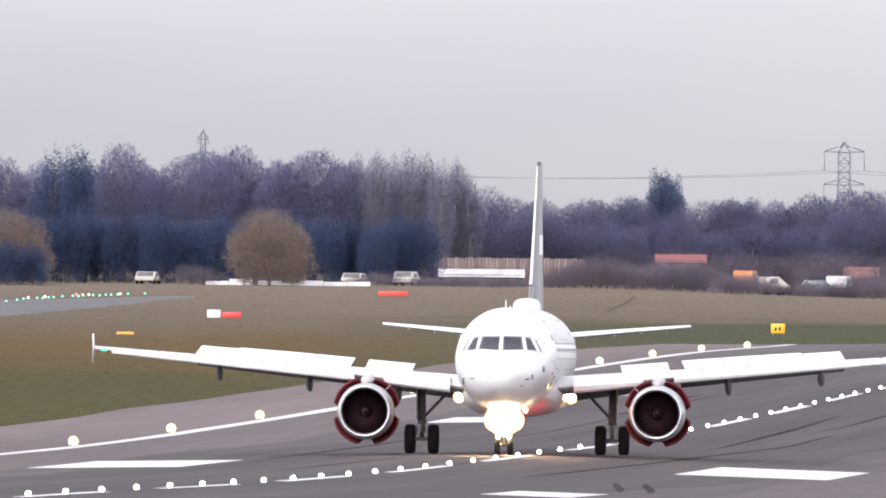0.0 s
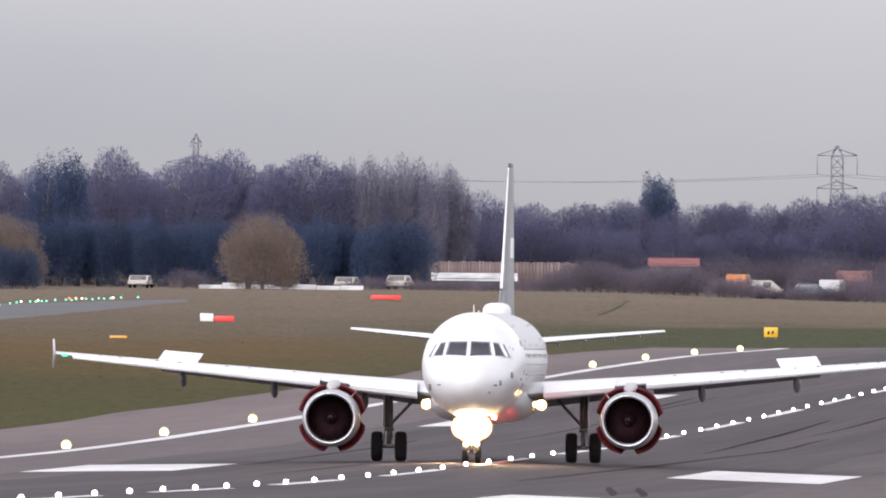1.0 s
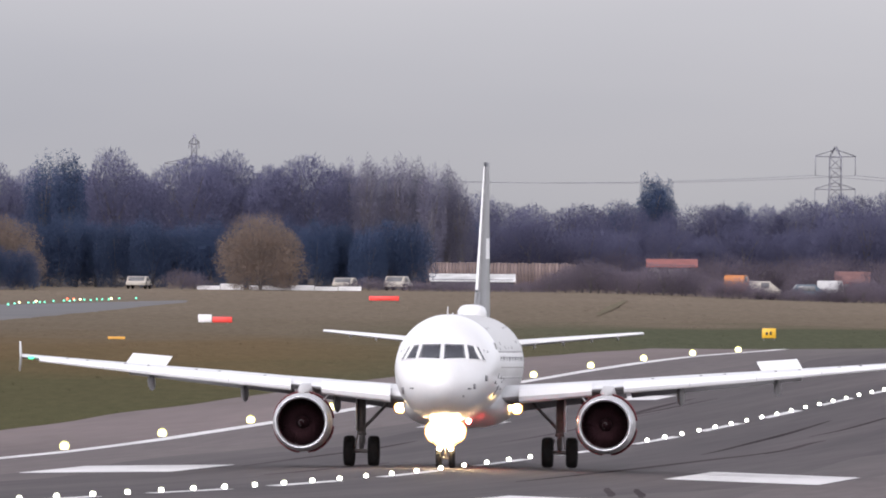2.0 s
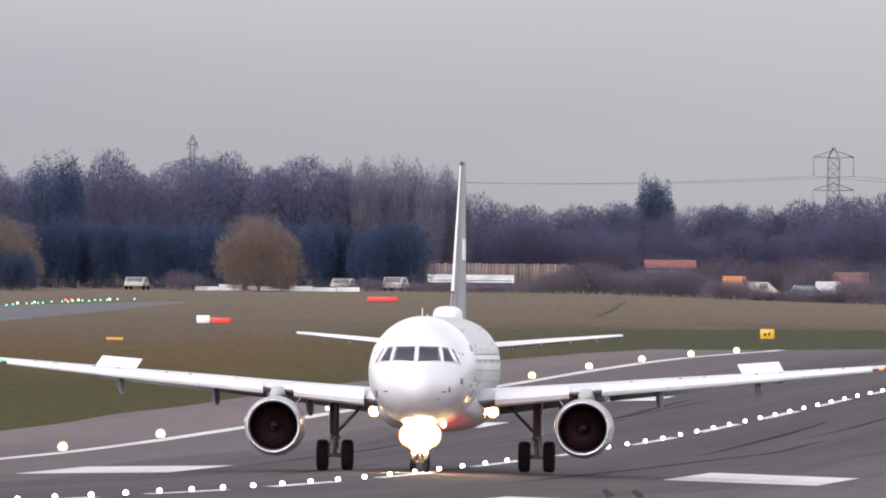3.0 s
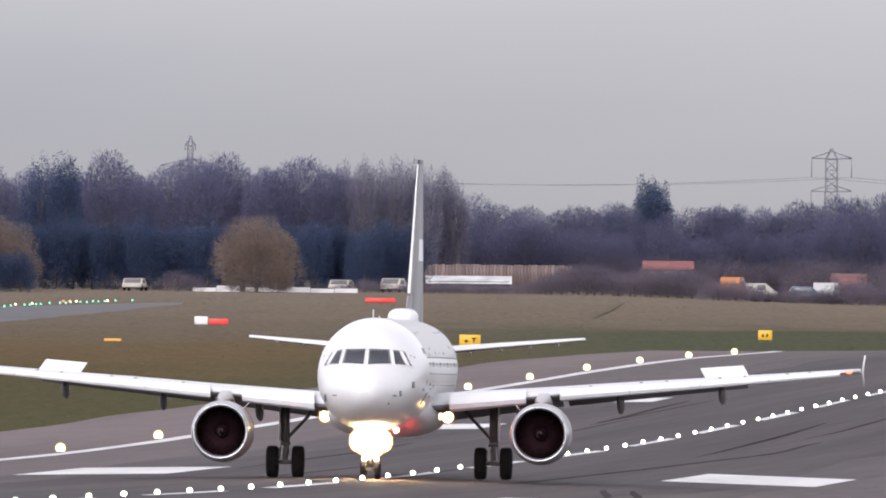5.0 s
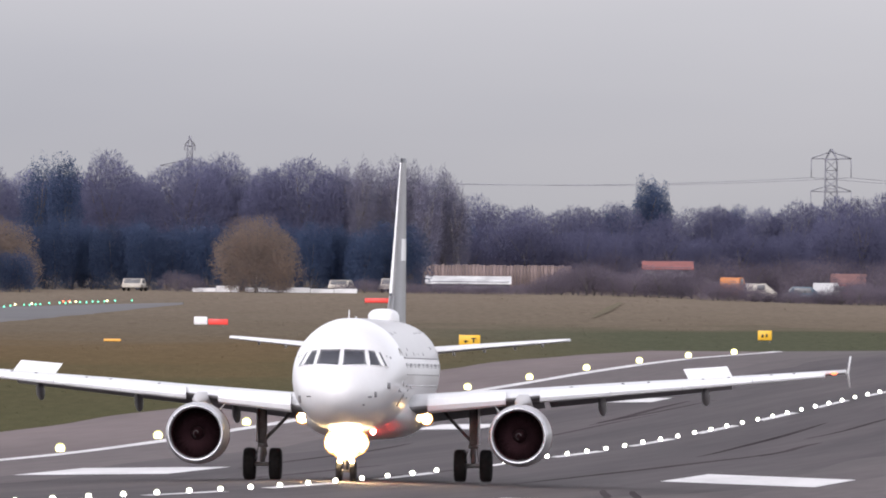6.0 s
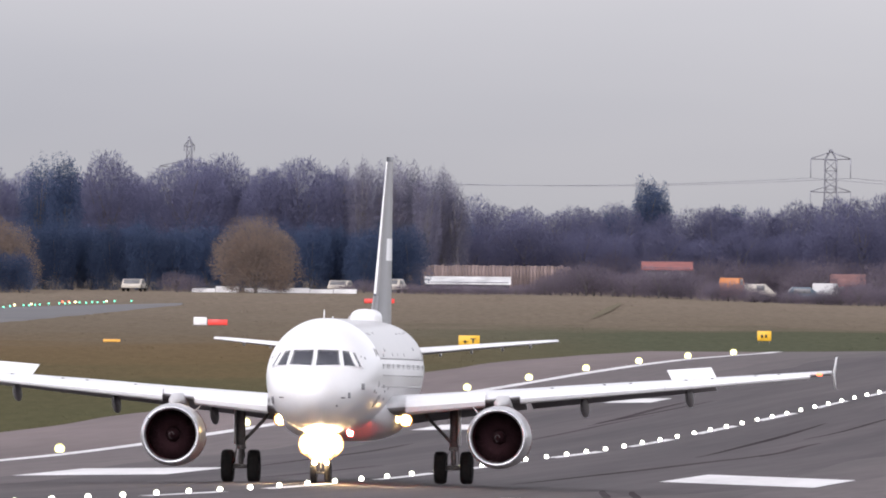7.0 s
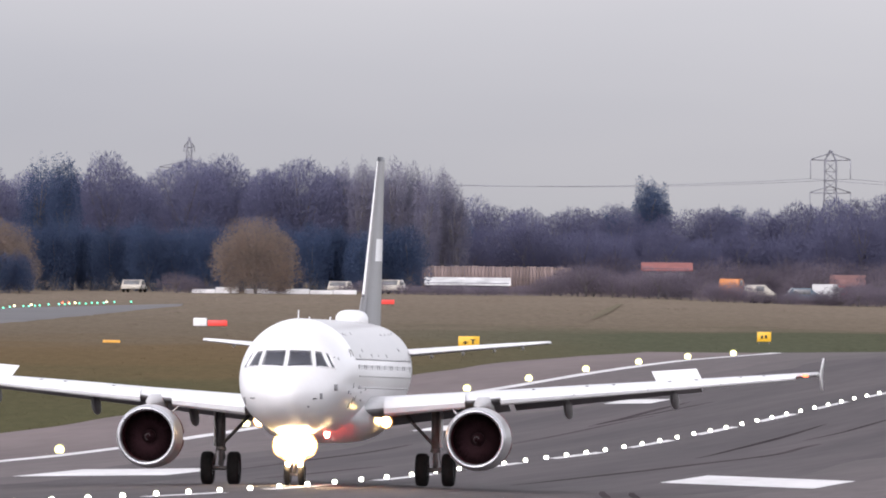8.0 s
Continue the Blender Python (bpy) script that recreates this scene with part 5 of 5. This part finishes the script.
lattice_pylon(67.0, 4600, 28.0, ((-1.7, 3.45), (-7.4, 3.5)))
lattice_pylon(-44.6, 4650, 29.5, ((-1.7, 0.9), (-5.3, 5.2)), 0.45, 0.8)


def cable(points, sag):
    bm = bmesh.new()
    a, b = Vector(points[0]), Vector(points[1])
    tube(bm, [a.lerp(b, k / 24) - Vector((0, 0, sag * 4 * (k / 24) * (1 - k / 24))) for k in range(25)], 0.04, 4)
    tagged(part("power_cable", bm, GALVANISED), "thin grey power cable hung between pylons", "cable", "power cables")


for dx, dz in ((-3.45, -4.9), (3.45, -4.9)):
    cable(((67 + dx, 4600, 28 + dz), (-45 + dx, 4650, 28.6 + dz)), 2.0)
    cable(((67 + dx, 4600, 28 + dz), (150 + dx, 4560, 27 + dz)), 1.6)


# ---- wear on the runway ----
SKID = mat("tyre_rubber_trace", (0.067, 0.057, 0.060), 0.95, vary=0.25, scale=0.5, fine=3, stretch=(1, 0.02, 1), gloss=0.0)
rnd = random.Random(21)
for k in range(10):
    t0 = rnd.uniform(-8.5, 9.5)
    s0, ln = rnd.uniform(40, 420), rnd.uniform(60, 190)
    bm = bmesh.new()
    rows = []
    drift, width = rnd.uniform(-0.012, 0.012), rnd.uniform(0.08, 0.26)
    for i in range(25):
        q = i / 24
        s = s0 + ln * q
        t = t0 + drift * ln * q + 0.25 * noise.noise((q * 2, k, 0))
        wd = width * math.sin(math.pi * min(1, max(0.02, q))) ** 0.5
        row = []
        for e in (-wd, wd):
            w = RUNWAY @ Vector((t + e, s, 0))
            row.append(bm.verts.new((t + e, s, ground_z(w.x, w.y) + 0.0705)))
        rows.append(row)
    for a, b in zip(rows, rows[1:]):
        bm.faces.new((a[0], a[1], b[1], b[0]))
    part("skid_mark", bm, SKID, runway)


# worn wheel track across the far grass, and a turned tyre trace by the touchdown blocks
TRACK = mat("worn_earth_track", (0.150, 0.130, 0.093), 0.95, vary=0.2, scale=0.3, fine=2, gloss=0.0)


def ribbon(name, points, width, lift, material, parent=None):
    bm = bmesh.new()
    rows = []
    for i, (x, y) in enumerate(points):
        w = width * (0.4 + 0.6 * math.sin(math.pi * (i + 0.5) / len(points)))
        rows.append([bm.verts.new((x + e, y, ground_z(x + e, y) + lift)) for e in (-w, w)])
    for a, b in zip(rows, rows[1:]):
        bm.faces.new((a[0], a[1], b[1], b[0]))
    ob = part(name, bm, material)
    if parent is not None:
        ob.parent, ob.matrix_parent_inverse = parent, parent.matrix_world.inverted()
    return ob


tagged(ribbon("earth_track", [(12.0 + 3.6 * q, 2125 + 200 * q) for q in [i / 20 for i in range(21)]], 0.42, 0.06, TRACK), "dark worn wheel track across the grass", "track", kind="structure")
for off in (0.0, 1.05):
    ribbon("skid_mark", [(5.6 + off + 0.06 * math.sin(5.5 * q) + 0.2 * q, 905 + 40 * q) for q in [i / 24 for i in range(25)]], 0.17, 0.0705, SKID, runway)


# ---- grass tufts ----
def grass_tufts():
    rnd = random.Random(31)
    verts, faces = [], []
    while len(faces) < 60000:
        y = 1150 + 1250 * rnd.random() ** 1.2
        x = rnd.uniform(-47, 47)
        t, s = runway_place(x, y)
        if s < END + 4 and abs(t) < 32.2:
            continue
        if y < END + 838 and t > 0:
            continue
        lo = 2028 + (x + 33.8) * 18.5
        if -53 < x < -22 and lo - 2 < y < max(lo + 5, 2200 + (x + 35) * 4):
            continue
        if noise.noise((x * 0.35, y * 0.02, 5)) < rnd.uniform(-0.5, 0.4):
            continue
        h, w = rnd.uniform(0.02, 0.06), rnd.uniform(0.015, 0.06)
        z = ground_z(x, y) - 0.02
        lean = rnd.uniform(-0.08, 0.08)
        n = len(verts)
        verts += [(x - w, y, z), (x + w, y + rnd.uniform(-0.1, 0.1), z), (x + lean + w * 0.4, y, z + h), (x + lean - w * 0.5, y, z + h * rnd.uniform(0.6, 1))]
        faces.append((n, n + 1, n + 2, n + 3))
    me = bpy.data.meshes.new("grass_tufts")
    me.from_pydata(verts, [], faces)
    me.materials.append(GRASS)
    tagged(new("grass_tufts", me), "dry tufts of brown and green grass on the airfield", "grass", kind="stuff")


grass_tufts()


def motions():
    times = [0.1 * i for i in range(81)]
    walk(airliner, [(t, airliner_pose(t)) for t in times])
    # wheels turn with the speed on the ground
    steps = [i / FPS for i in range(8 * FPS + 1)]
    for w, at, r in MOVING["wheels"]:
        rows = []
        for t in steps:
            run = 22.54 * t - 0.9068 * t * t
            turn = math.degrees(run / r) if r > 0.5 else 82.0 * t * FPS * (1 - 0.035 * t)
            rows.append((t, pose(*at, turn % 360.0, 0, 0)))
        walk(w, rows)
    # spoilers fold down in the first second; the outermost stays raised
    for sp, at, k, axis in MOVING["spoilers"]:
        if k == 4:
            rows = [(0.0, 44), (0.3, 50), (1.0, 46), (8.0, 46)]
        elif k == 0:
            rows = [(0.0, 46), (0.1, 40), (0.5, 24), (0.9, 7), (1.1, 0), (8.0, 0)]
        else:
            rows = [(0.0, 48), (0.1, 34), (0.4, 22), (0.7, 11), (1.0, 0), (8.0, 0)]
        walk(sp, [(t, Matrix.Translation(at) @ Matrix.Rotation(radians(a), 4, axis)) for t, a in rows])
    for ail, at, axis in MOVING["ailerons"]:
        walk(ail, [(t, Matrix.Translation(at) @ Matrix.Rotation(radians(a), 4, axis)) for t, a in ((0.0, 18), (0.4, 8), (0.9, 0), (8.0, 0))])
    # reverser doors swing shut
    for d, at, mid in MOVING["doors"]:
        axis = Vector((-math.sin(mid), 0, math.cos(mid)))
        rows = []
        for t, a in ((0.0, 19), (1.0, 18), (1.5, 13), (1.8, 9), (2.3, 3), (2.8, 0), (8.0, 0)):
            rows.append((t, Matrix.Translation(at) @ Matrix.Rotation(radians(a), 4, axis)))
        walk(d, rows)


motions()
